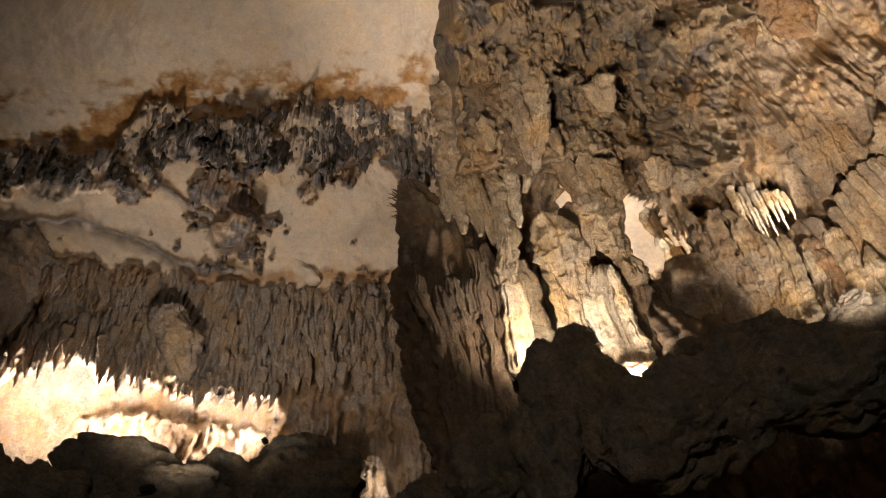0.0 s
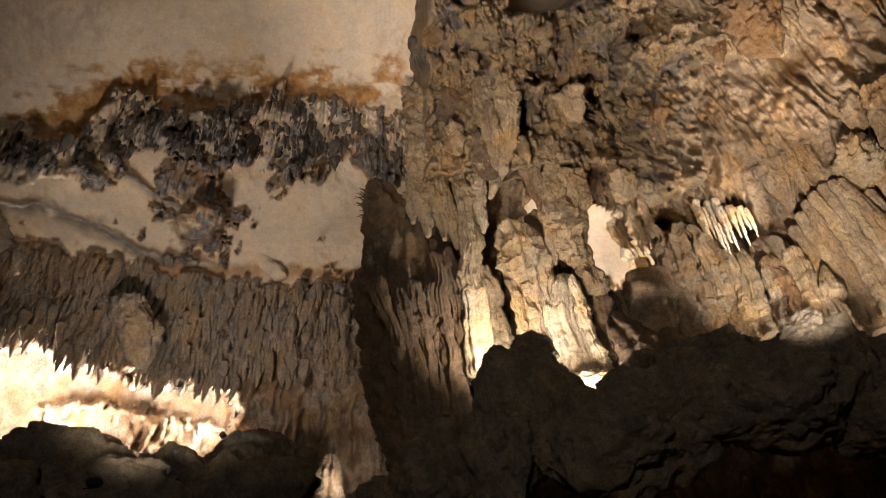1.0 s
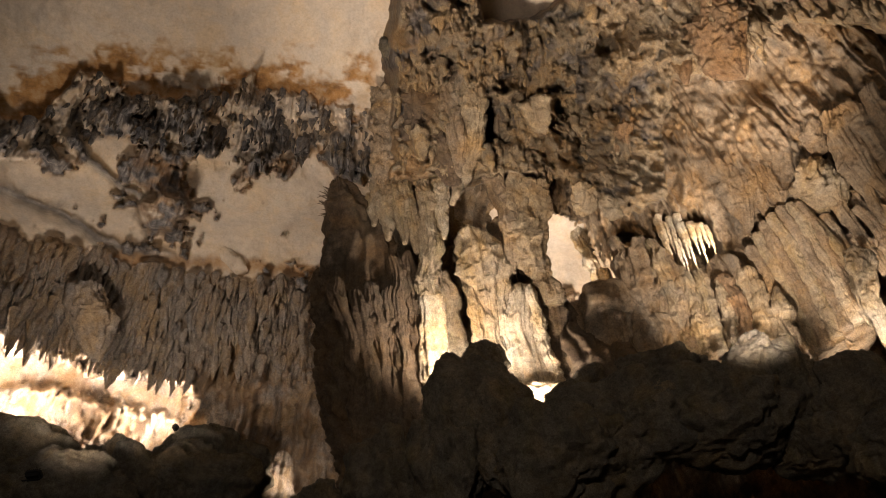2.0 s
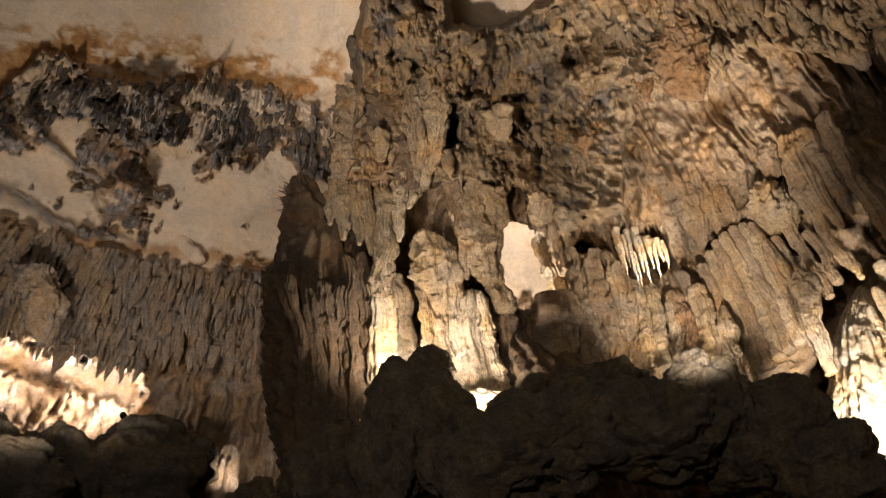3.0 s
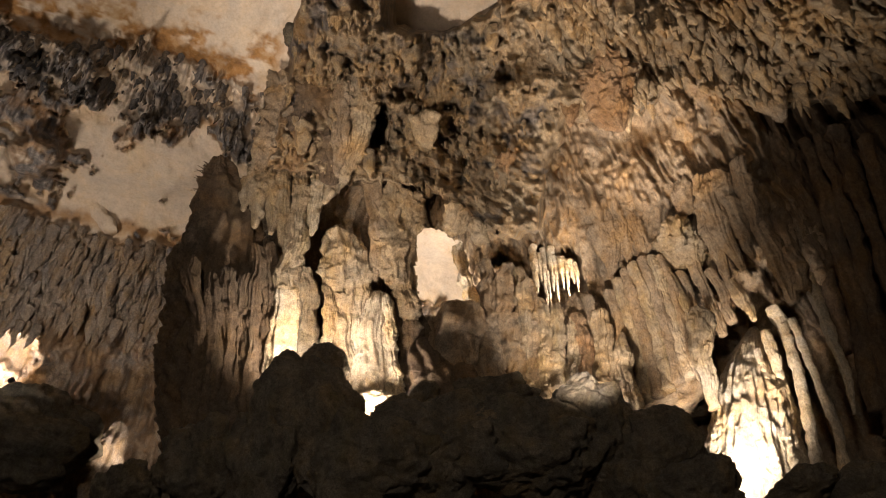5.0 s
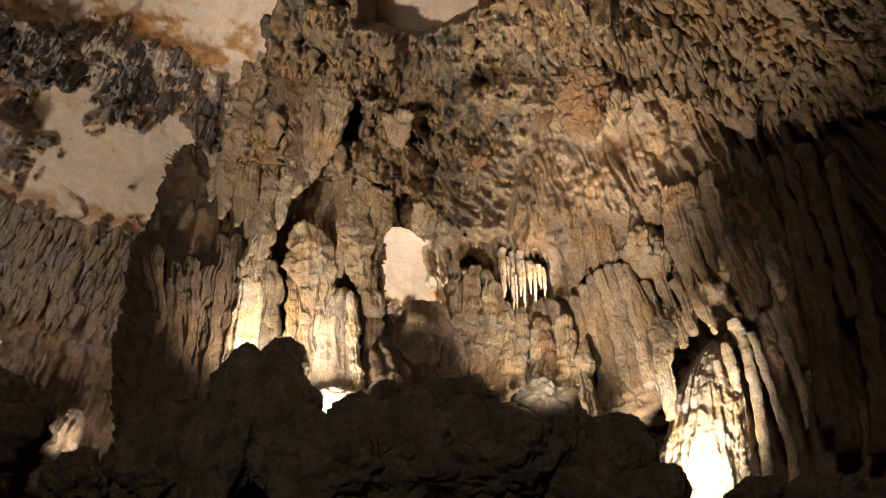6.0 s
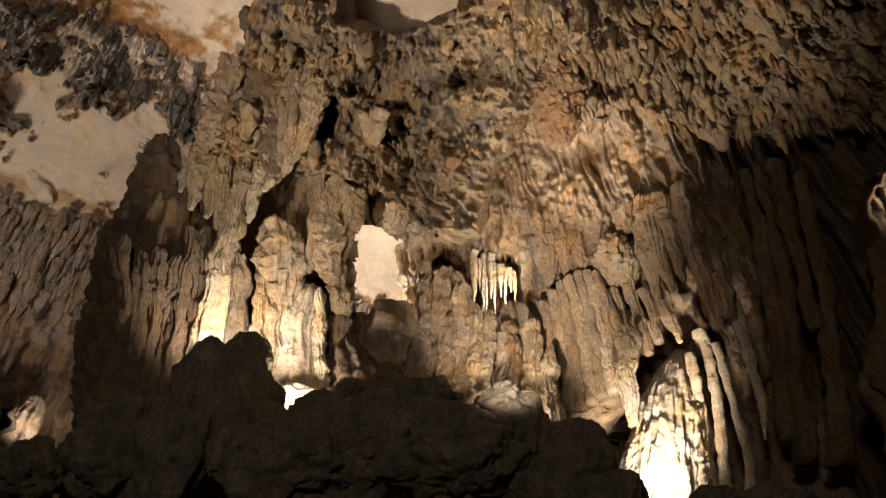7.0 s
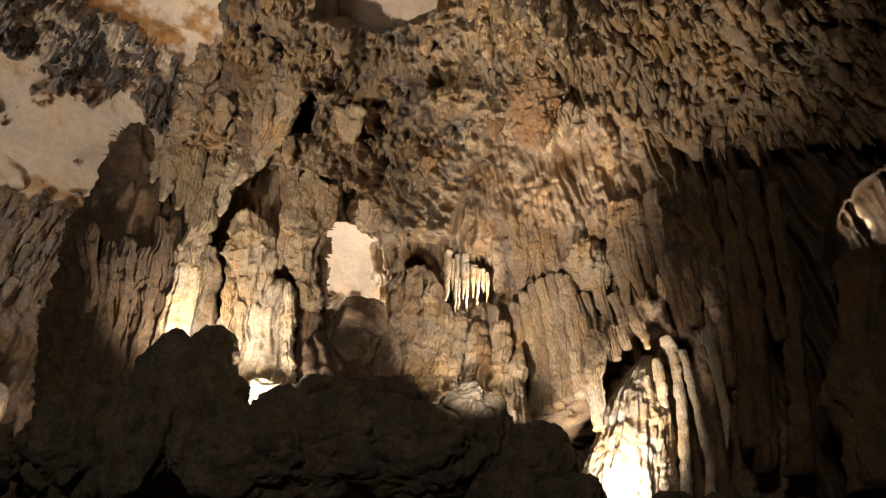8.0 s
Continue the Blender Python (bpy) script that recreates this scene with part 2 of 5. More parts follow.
def dripstone(points, seed, sides=64, rings=120, flutes=0.34, scales=0.07, lumps=0.10, ribs=10, flat=1.0, round_top=0.0, pop=0.0, wander=1.0, rough=1.0):
    """Vertices and faces of one closed column, stalagmite or stalactite along a spine, with flutes, drip scales and lumps."""
    line = spine(points, rings)
    r = line[:, 3].copy()
    s = np.linspace(0, 1, rings)
    # The body wanders and swells unevenly on its way down.
    down = s * np.linalg.norm(line[-1, :3] - line[0, :3]) / max(r.mean(), 0.04)
    for axis in (0, 1):
        line[:, axis] += 0.30 * wander * r.mean() * (value_noise(down * 0.33, s * 0 + 3.1 * axis, s * 0, seed) + 0.5 * value_noise(down * 0.9, s * 0 + 9.7 * axis, s * 0, seed + 1))
    r = r * (1 + wander * (0.11 * value_noise(down * 0.5, s * 0, s * 0 + 5, seed + 2) + 0.05 * value_noise(down * 1.4, s * 0, s * 0 + 8, seed + 4)))
    if round_top:
        r = r * np.sqrt(np.clip(1 - np.clip((round_top - s) / round_top, 0, 1) ** 2, 0.0004, 1))
    ang = np.linspace(0, 2 * math.pi, sides, endpoint=False)
    A, S = np.meshgrid(ang, s)
    ca, sa = np.cos(A), np.sin(A)
    base = np.stack([ca, sa, S * 0], -1)
    length = np.linalg.norm(line[-1, :3] - line[0, :3])
    R = r[:, None] * np.ones_like(A)
    mean = max(r.mean(), 0.02)
    run = S * length
    q = base * R[..., None] + line[:, None, :3]
    k0 = ribs / 6.0
    warp = fbm(np.stack([ca * 1.3, sa * 1.3, run * 0.5], -1), 1.0, 3, 0.5, seed + 3)
    wide = np.abs(value_noise(ca * k0 * 1.3 + 0.5 * warp, sa * k0 * 1.3 + 0.5 * warp, run * 0.22, seed + 5))
    thin = np.abs(value_noise(ca * k0 * 3.1 + 0.4 * warp, sa * k0 * 3.1 - 0.4 * warp, run * 0.35, seed + 6))
    fl = 0.65 - 1.5 * np.minimum(wide, 0.6) ** 0.7 + 0.35 - 0.8 * thin ** 0.8
    sc = drips(A / (2 * math.pi) * 13 + 0.5 * warp, -run / (mean * 0.75 + 0.06), 1.0, 1.0, seed + 7)
    sc2 = drips(A / (2 * math.pi) * 29, -run / (mean * 0.2 + 0.05), 1.0, 1.0, seed + 8)
    k = 1 + flutes * fl + scales * (1.5 * (sc - 0.45) + 0.55 * (sc2 - 0.45)) + lumps * fbm(q, 0.9 / mean ** 0.6, 5, 0.55, seed + 9, (1, 1, 0.45))
    k = k + (0.07 * rough / mean ** 0.5) * (fbm(q, 5.0, 3, 0.6, seed + 15) * 0.8 - 0.6 + 1.4 * billow(q, 3.9, 3, seed + 17, (1, 1, 0.55))) + 0.10 * wander * fbm(q, 1.3 / mean ** 0.6, 4, 0.55, seed + 19, (1, 1, 0.35))
    if pop:
        k = k + pop * 1.6 * (billow(q, 2.2 / mean ** 0.5, 3, seed + 13) - 0.45)
    off = base * (R * np.clip(k, 0.25, 3))[..., None]
    off[..., 1] *= flat
    v = (line[:, None, :3] + off).reshape(-1, 3)
    f = grid_faces(rings, sides, True)
    n = len(v)
    v = np.concatenate([v, line[:1, :3], line[-1:, :3]])
    j = np.arange(sides)
    cap1 = np.stack([np.full(sides, n), (j + 1) % sides, j], -1)
    last = (rings - 1) * sides
    cap2 = np.stack([np.full(sides, n + 1), last + j, last + (j + 1) % sides], -1)
    return v, f, (cap1, cap2)


def closed_mesh(name, parts, mat):
    """Quads and end caps of one or more dripstone bodies as one mesh."""
    me = bpy.data.meshes.new(name)
    vs, quads, tris, at = [], [], [], 0
    for v, f, caps in parts:
        vs.append(v)
        quads.append(f + at)
        tris += [c + at for c in caps]
        at += len(v)
    vs, quads, tris = np.concatenate(vs), np.concatenate(quads), np.concatenate(tris)
    me.vertices.add(len(vs))
    me.vertices.foreach_set("co", vs.astype(np.float32).ravel())
    loops = np.concatenate([quads.ravel(), tris.ravel()]).astype(np.int32)
    me.loops.add(len(loops))
    me.loops.foreach_set("vertex_index", loops)
    starts = np.concatenate([np.arange(len(quads)) * 4, len(quads) * 4 + np.arange(len(tris)) * 3]).astype(np.int32)
    me.polygons.add(len(starts))
    me.polygons.foreach_set("loop_start", starts)
    me.polygons.foreach_set("use_smooth", np.ones(len(starts), bool))
    me.update(calc_edges=True)
    me.validate()
    me.materials.append(mat)
    return me


def flow_column(name, points, seed, mat, label, category="", parent=None, **shape):
    """One dripstone body, alone or as a part of a cluster."""
    ob = new(name, closed_mesh(name, [dripstone(points, seed, **shape)], mat))
    if parent is not None:
        ob.parent = parent
        return tagged(ob, label)
    return tagged(ob, label, category)


def cluster(name, label, category):
    """An Empty that holds the bodies that have grown together."""
    return tagged(new(name), label, category)


def boulder(x, y, z, sx, sy, sz, seed, label="dark rounded boulder on the rubble slope", mat=None, amp=0.3):
    """A weathered block: a ball pushed about by coarse and fine lumps."""
    b = bmesh.new()
    bmesh.ops.create_icosphere(b, subdivisions=6, radius=1)
    p = np.array([v.co for v in b.verts])
    faces = np.array([[v.index for v in f.verts] for f in b.faces])
    b.free()
    k = 1 + amp * fbm(p, 1.1, 3, 0.55, seed) + 0.5 * amp * (billow(p, 1.7, 4, seed + 5) - 0.5) + 0.05 * fbm(p, 7.0, 4, 0.62, seed + 8)
    p = p * k[:, None]
    p = p * (sx, sy, sz)
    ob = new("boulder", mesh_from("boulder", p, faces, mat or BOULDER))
    ob.location = (x, y, z)
    return tagged(ob, label, "boulder", "boulders on the rubble slope")


def tuft(points, seed, label, mat, count=46):
    """A dark bush of thin twisted stone needles that stick out of a rock face."""
    rs = np.random.RandomState(seed)
    parts = []
    for k in range(count):
        x, y, z = np.array(points[0]) + (np.array(points[1]) - np.array(points[0])) * rs.rand()
        d = np.array([rs.normal(-0.5, 0.6), rs.normal(-0.3, 0.5), rs.normal(0.1, 0.6)])
        d = d / np.linalg.norm(d) * rs.uniform(0.2, 0.5)
        bend = rs.normal(0, 0.05, 3)
        spike = [(x, y, z, 0.035), (x + d[0] * 0.5 + bend[0], y + d[1] * 0.5 + bend[1], z + d[2] * 0.5 + bend[2], 0.022), (x + d[0], y + d[1], z + d[2], 0.006)]
        line = spine(spike, 6)
        ang = np.linspace(0, 2 * math.pi, 5, endpoint=False)
        ring = np.stack([np.cos(ang), np.sin(ang), np.sin(ang + 1) * 0.6], -1)
        v = (line[:, None, :3] + ring[None] * line[:, None, 3:]).reshape(-1, 3)
        v = np.concatenate([v, line[:1, :3], line[-1:, :3]])
        j = np.arange(5)
        parts.append((v, grid_faces(6, 5, True), (np.stack([np.full(5, 30), (j + 1) % 5, j], -1), np.stack([np.full(5, 31), 25 + j, 25 + (j + 1) % 5], -1))))
    return tagged(new("helictite_tuft", closed_mesh("helictite_tuft", parts, mat)), label, "helictite")


def box_mesh(name, size, mat, bevel=0.01):
    b = bmesh.new()
    bmesh.ops.create_cube(b, size=1, matrix=Matrix.Diagonal((*size, 1)))
    bmesh.ops.bevel(b, geom=b.edges[:], offset=bevel, segments=2, affect="EDGES")
    me = bpy.data.meshes.new(name)
    b.to_mesh(me)
    b.free()
    me.materials.append(mat)
    return me


def floodlight(lamp):
    """The housing under a lamp: a black metal case with a glass front on a bent bracket."""
    top = tagged(new("floodlight"), "small black floodlight lying among the rocks, switched on", "floodlight", "floodlights in the hall")
    top.matrix_world = lamp.matrix_world @ Matrix.Translation((0, 0, lamp.data.shadow_soft_size + 0.08))
    for name, size, place, mat in (("housing", (0.26, 0.18, 0.10), (0, 0, 0), METAL), ("glass", (0.22, 0.14, 0.008), (0, 0, -0.056), GLASS),
                                   ("bracket", (0.30, 0.03, 0.012), (0, 0, 0.12), METAL), ("fin", (0.2, 0.012, 0.04), (0, 0.05, 0.07), METAL), ("fin", (0.2, 0.012, 0.04), (0, -0.05, 0.07), METAL)):
        ob = new(name, box_mesh(name, size, mat, min(size) * 0.3))
        ob.parent, ob.location = top, place
    return top

# ---- the hall: rock faces ----
def grit(p, seed):
    """Popcorn and small scallops, a hand's width across."""
    return 0.075 * fbm(p, 4.6, 3, 0.6, seed) + 0.13 * (billow(p, 3.9, 3, seed + 4) - 0.45)


def back_hall():
    """The rear of the hall: a pale ceiling that steps down to a stalactite curtain, a fluted wall and a lit recess below it."""
    A, B = np.meshgrid(np.arange(-64, 46, 0.11), np.concatenate([np.arange(22, 62, 0.11), np.arange(62, 89, 0.4)]))
    slant = np.cos(np.radians(A + 3))
    depth = np.interp(B, [17, 27, 34.5, 38, 41, 43.5, 46, 48.5, 50, 52, 54, 57, 60, 64, 70, 80, 90],
                      [22.5, 21.5, 20.4, 19.5, 18.8, 17.8, 17, 15.6, 14.9, 14.2, 13.4, 12.1, 10.9, 9.3, 7, 3.4, 0.1])
    E = np.degrees(np.arctan(np.tan(np.radians(B)) * slant))
    p = polar(A, E, depth / slant)
    n1, n2, n3 = fbm(p, 0.5, 4, 0.5, 11), fbm(p, 1.3, 4, 0.55, 21), fbm(p, 3.5, 3, 0.6, 31)
    Aw, Bw = A + 1.0 * n2 + 0.35 * n3, B + 0.8 * n2
    # Which parts are curtain, crusted ceiling or bare pale ceiling.
    top = np.interp(A, [-45, -34, -24, -15, 0], [45.6, 45.6, 44.4, 43.0, 43.0])
    wall = 1 - step(Bw, top - 0.4, top + 0.4)
    brow = np.interp(A, [-60, -33, -31.8, -29, -26, -15.5, -14, -12.5, -5, 0], [53.0, 53.1, 56.3, 56.4, 55.7, 56.2, 57.9, 56.5, 56.3, 55.3])
    foot = np.interp(A, [-60, -30, -27, -24, -18, -11, -5, 0], [51.7, 51.2, 52.6, 52.6, 52.0, 52.2, 52.4, 51.6])
    band = step(B + 0.5 * n1 + 0.7 * n2 + 0.3 * n3, foot - 0.25, foot + 0.35) * (1 - step(B + 0.3 * n1 + 0.7 * n2 + 0.5 * n3, brow - 0.4, brow + 0.4))
    band *= step(-A, -8, -3)
    spots = np.exp(-(((A + 20 + 0.6 * (B - 49.5)) / 3.6) ** 2 + ((B - 49.6) / 2.9) ** 2))
    for at, up, wide, tall in ((-35, 50.7, 4.0, 0.9), (-11.8, 49.7, 1.7, 1.7), (-8.0, 51.2, 2.0, 1.2), (-3.0, 52.0, 2.4, 0.9), (-29.0, 51.0, 2.0, 1.2)):
        spots = np.maximum(spots, np.exp(-(((A - at + 0.5 * (B - up)) / wide) ** 2 + ((B - up) / tall) ** 2)))
    low = step(spots + 0.45 * n1 + 0.55 * n2 + 0.35 * n3, 0.5, 0.72) * (1 - step(B, 52, 53)) * (1 - wall)
    lump = np.exp(-(((A + 19.5) / 2.4) ** 2 + ((B - 47.4) / 1.5) ** 2))
    low = np.maximum(low, step(lump + 0.3 * n2, 0.35, 0.6))
    ridge = np.interp(A, [-45, -39, -34, -28, -24, -17], [47.6, 47.8, 48.2, 46.9, 45.3, 44.4])
    crack = np.exp(-(((B - ridge + 0.35 * n1 + 0.3 * n2) / 0.42) ** 2)) * step(-A, 15, 20)
    seam = np.interp(A, [-30.5, -27.4, -22], [52.9, 50.5, 48.3])
    crack = np.maximum(crack, np.exp(-(((B - seam + 0.3 * n2) / 0.3) ** 2)) * step(-A, 21, 22) * (1 - step(-A, 30, 31)))
    left = step(-A, -4, -1)
    low *= left
    crust = np.clip(band * (0.55 + 0.8 * n2 + 0.5 * n3) + low * (0.28 + 0.7 * n2 + 0.4 * n3) + 0.85 * crack, 0, 1) * left
    head = np.interp(A, [-60, -34, -30, -20, 0], [57.6, 57.2, 58.6, 58.9, 59.0])
    bed = fbm(np.stack([A * 0.16, B * 0.9, A * 0], -1), 1.0, 5, 0.6, 71)
    ochre = step(0.4 * n2 + 0.5 * n1 + 0.5 * n3 + 1.1 * bed, -0.95, 0.05) * step(B, 51.8, 53.2) * (1 - step(B + 1.2 * n2 + 0.6 * n1 + 0.7 * n3, head - 0.9, head + 0.5))
    ochre = np.maximum(ochre, low * step(n2 - n1 + 0.4 * n3, -0.5, 0.4))
    ochre = np.maximum(ochre, step(-np.abs(B - 43.9) + 0.6 * n2, -0.7, 0.1) * 0.8 * (1 - wall))
    ochre *= (1 - 0.85 * band) * left
    # The recess under the curtain, where the lamps stand.
    edge = np.interp(A, [-45, -35, -30, -25, -21, -18, -13], [36.8, 37.4, 38.5, 37.6, 36.5, 36.1, 35.7]) + 0.4 * n2 + 0.3 * n3 - 0.5 * (drips(A, B * 0 + 0.4, 0.32, 9.0, 61) - 0.3)
    recess = (1 - step(B, edge - 0.35, edge + 0.1)) * (1 - step(Aw, -14.2, -12.6))
    sill = np.interp(A, [-30, -27.5, -22, -18, -13], [29.0, 35.2, 34.7, 33.9, 33.0]) + 0.4 * n2 + 0.3 * n3
    shelf = step(B, sill - 0.2, sill + 0.3)
    fine = drips(A + 0.25 * n2, B + 0.4 * n1, 0.55, 2.2, 41, fat=0.12)
    large = drips(A + 0.5 * n2, B + 0.6 * n1, 1.9, 3.8, 43, fat=0.1)
    tall = drips(A + 0.45 * n2, B, 0.85, 6.0, 47, longest=2.4, fat=0.1)
    knob = billow(p, 1.6, 3, 53)
    gritty = 0.6 * grit(p, 81)
    relief = 0.12 * n1 + 0.02 * n3 - gritty * np.maximum(np.maximum(wall, band), 0.8 * low)
    relief = relief - (1 - wall) * band * (0.34 * large + 0.36 * fine * (0.5 + step(n2, -0.2, 0.4)) + 0.06 + 0.25 * n2 + 0.35 * knob)
    relief = relief - (1 - wall) * low * (0.30 * large + 0.25 * fine + 0.18 + 0.15 * n2) - 1.1 * step(lump + 0.2 * n2, 0.3, 0.8) - 0.30 * crack
    curtain = wall * step(B, 33, 36) * (1 - recess)
    spread = 0.55 + 0.45 * step(n1 + 0.5 * n2, -0.5, 0.5)
    mid = drips(A + 0.4 * n2 + 0.3 * n1, B + 0.6 * n1, 0.95, 3.2, 45, fat=0.1)
    relief = relief - curtain * (0.60 * large * spread + 0.55 * mid + 0.42 * fine + 0.12 * knob) - wall * (1 - recess) * (1 - step(B, 34.5, 37)) * (0.75 * tall + 0.25 * fine + 0.15 * knob + 0.5 * n1)
    relief = relief + recess * (3.0 + gritty * shelf - 0.1 * n2 - (1 - shelf) * (0.9 + 0.3 * knob + 0.40 * fine + 0.45 * mid))
    warm = 0.5 * wall * step(A, -17, -13) * (1 - step(B + n2, 36, 39)) * step(n2 + 0.6 * n3, -0.5, 0.3) + 0.35 * wall * step(n1 - n2, 0.15, 0.6)
    ob = rock_sheet("wall_back", A, E, (depth + relief * np.minimum(1, depth / 9)) / slant, PLASTER, attributes=[("ochre", ochre * (1 - wall) + warm), ("crust", crust * (1 - wall))], second=(GREY, wall))
    tagged(ob, "pale cave ceiling and stalactite-hung back wall with ochre stains", "cave wall", kind="structure")
    return polar(A, E, (depth + relief) / slant), A, B, np.exp(-(((B - edge - 0.4) / 0.35) ** 2)) * (1 - step(A, -15, -13)), band, wall * step(B, edge + 0.2, edge + 0.8)


def right_wall():
    """The right side of the hall: fluted flowstone that leans inwards as it rises, with a window to the hall behind and a lit niche."""
    A, E = np.meshgrid(np.arange(16, 112, 0.13), np.arange(17, 58, 0.1))
    r = np.interp(E, [17, 27, 34, 37, 41, 44, 49, 53, 58], [18.5, 18.2, 17.0, 16.3, 15.3, 14.8, 14.0, 13.6, 13.2])
    r = r + 1.1 + 0.9 * step(A, 48, 60) + 1.2 * np.exp(-(((A - 30) / 4.5) ** 2)) * (1 - step(E, 47, 52)) - 2.2 * (1 - step(A, 20, 26))
    p = polar(A, E, r)
    n1, n2, n3 = fbm(p, 0.45, 4, 0.5, 111, (1, 1, 0.6)), fbm(p, 1.2, 4, 0.55, 121, (1, 1, 0.35)), fbm(p, 3.6, 3, 0.6, 131, (1, 1, 0.45))
    tall = drips(A + 0.9 * n2 + 0.5 * n1, E + 0.8 * n1, 1.8, 8.5, 141, longest=2.5, fat=0.12)
    slim = drips(A + 0.6 * n2 + 0.3 * n1, E + n1, 0.8, 6.5, 143, longest=2.4, fat=0.12)
    fine = drips(A + 0.3 * n2, E, 0.5, 2.4, 145, fat=0.15)
    knob, pop = billow(p, 0.9, 4, 151, (1, 1, 0.4)), billow(p, 3.2, 3, 157, (1, 1, 0.5))
    smooth = np.exp(-(((A - 45) / 5.5) ** 2 + ((E - 50.0) / 2.2) ** 2))
    patch = step(n1 + 0.35 * n2, -0.45, 0.45)
    rough = (1 - 0.8 * smooth)
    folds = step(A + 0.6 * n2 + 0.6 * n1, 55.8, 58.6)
    rough = rough * (1 - 0.7 * folds)
    relief = 0.45 * n1 + 0.2 * n2 + 0.05 * n3 - 0.75 * grit(p, 181) * rough - rough * (1 + 0.8 * step(E, 43, 46)) * (0.55 * tall * (0.45 + 0.55 * patch) + 0.38 * slim * (1.1 - 0.5 * patch) + 0.12 * fine + 0.24 * knob + 0.10 * pop)
    # The window: a tunnel through to the rear hall.
    half = 3.4 * np.sqrt(np.clip(1 - ((np.maximum(E, 41.4) - 41.4) / 5.5) ** 2, 0.001, 1))
    hole = np.abs(A - 22.8 + 0.3 * (E - 41.4) + 0.45 * n2 + 0.35 * n3) / half + 4 * (1 - step(E, 39.6, 40.2)) + 4 * step(E, 46.4, 46.9)
    relief = relief + 2.6 * (1 - step(hole, 0.84, 1.02))
    # The niche with the lit stalactites, and the dark pocket beside it.
    fringe = 1.2 * drips(A, E * 0 + 0.3, 0.55, 9.0, 161)
    niche = step(A + 0.4 * n2, 30.8, 31.4) * (1 - step(A + 0.4 * n2, 35.8, 36.4)) * step(E + 0.5 * n2, 39.4, 39.9) * (1 - step(E + 0.3 * n2, 43.3 - fringe, 43.8 - fringe))
    relief = relief + 1.0 * niche
    pocket = np.hypot((A - 28.3 + 0.4 * n2 + 0.3 * n3) / 1.0, (E - 43.7 + 0.4 * n2 + 0.3 * n3) / 0.55)
    relief = relief + 1.4 * (1 - step(pocket, 0.5, 1.05))
    # The alcove at the foot of the wall and the dark folds beyond it.
    alcove = (1 - step(E + 0.25 * n2, 34.5 - 0.9 * np.abs(A - 49.5) * (A < 49.5), 35.6 - 0.9 * np.abs(A - 49.5) * (A < 49.5))) * step(A, 43.4, 44.6) * (1 - step(A + n2, 57, 65))
    relief = relief + 0.5 * alcove
    relief = relief + folds * (0.9 - 0.7 * np.abs(np.sin(A * 1.05 + 0.8 * n1)) - 0.45 * np.abs(np.sin(A * 2.3 + 1.2 * n1 + 0.5 * n2)))
    gap = np.hypot((A - 68.6 + 0.5 * n2) / 4.2, (E - 37.9 + 0.5 * n2 - 0.35 * (A - 68.6)) / 2.3)
    relief = relief + 2.2 * (1 - step(gap, 0.7, 1.0))
    keep = hole > 0.85
    # The folds get the darker material: lamplight missing there is put into the colour.
    ob = rock_sheet("wall_right", A, E, r + relief, STONE, keep=keep, back=0, second=(UMBER_AND_SHADE, folds))
    return tagged(ob, "tan fluted flowstone wall leaning over the hall", "cave wall", kind="structure")


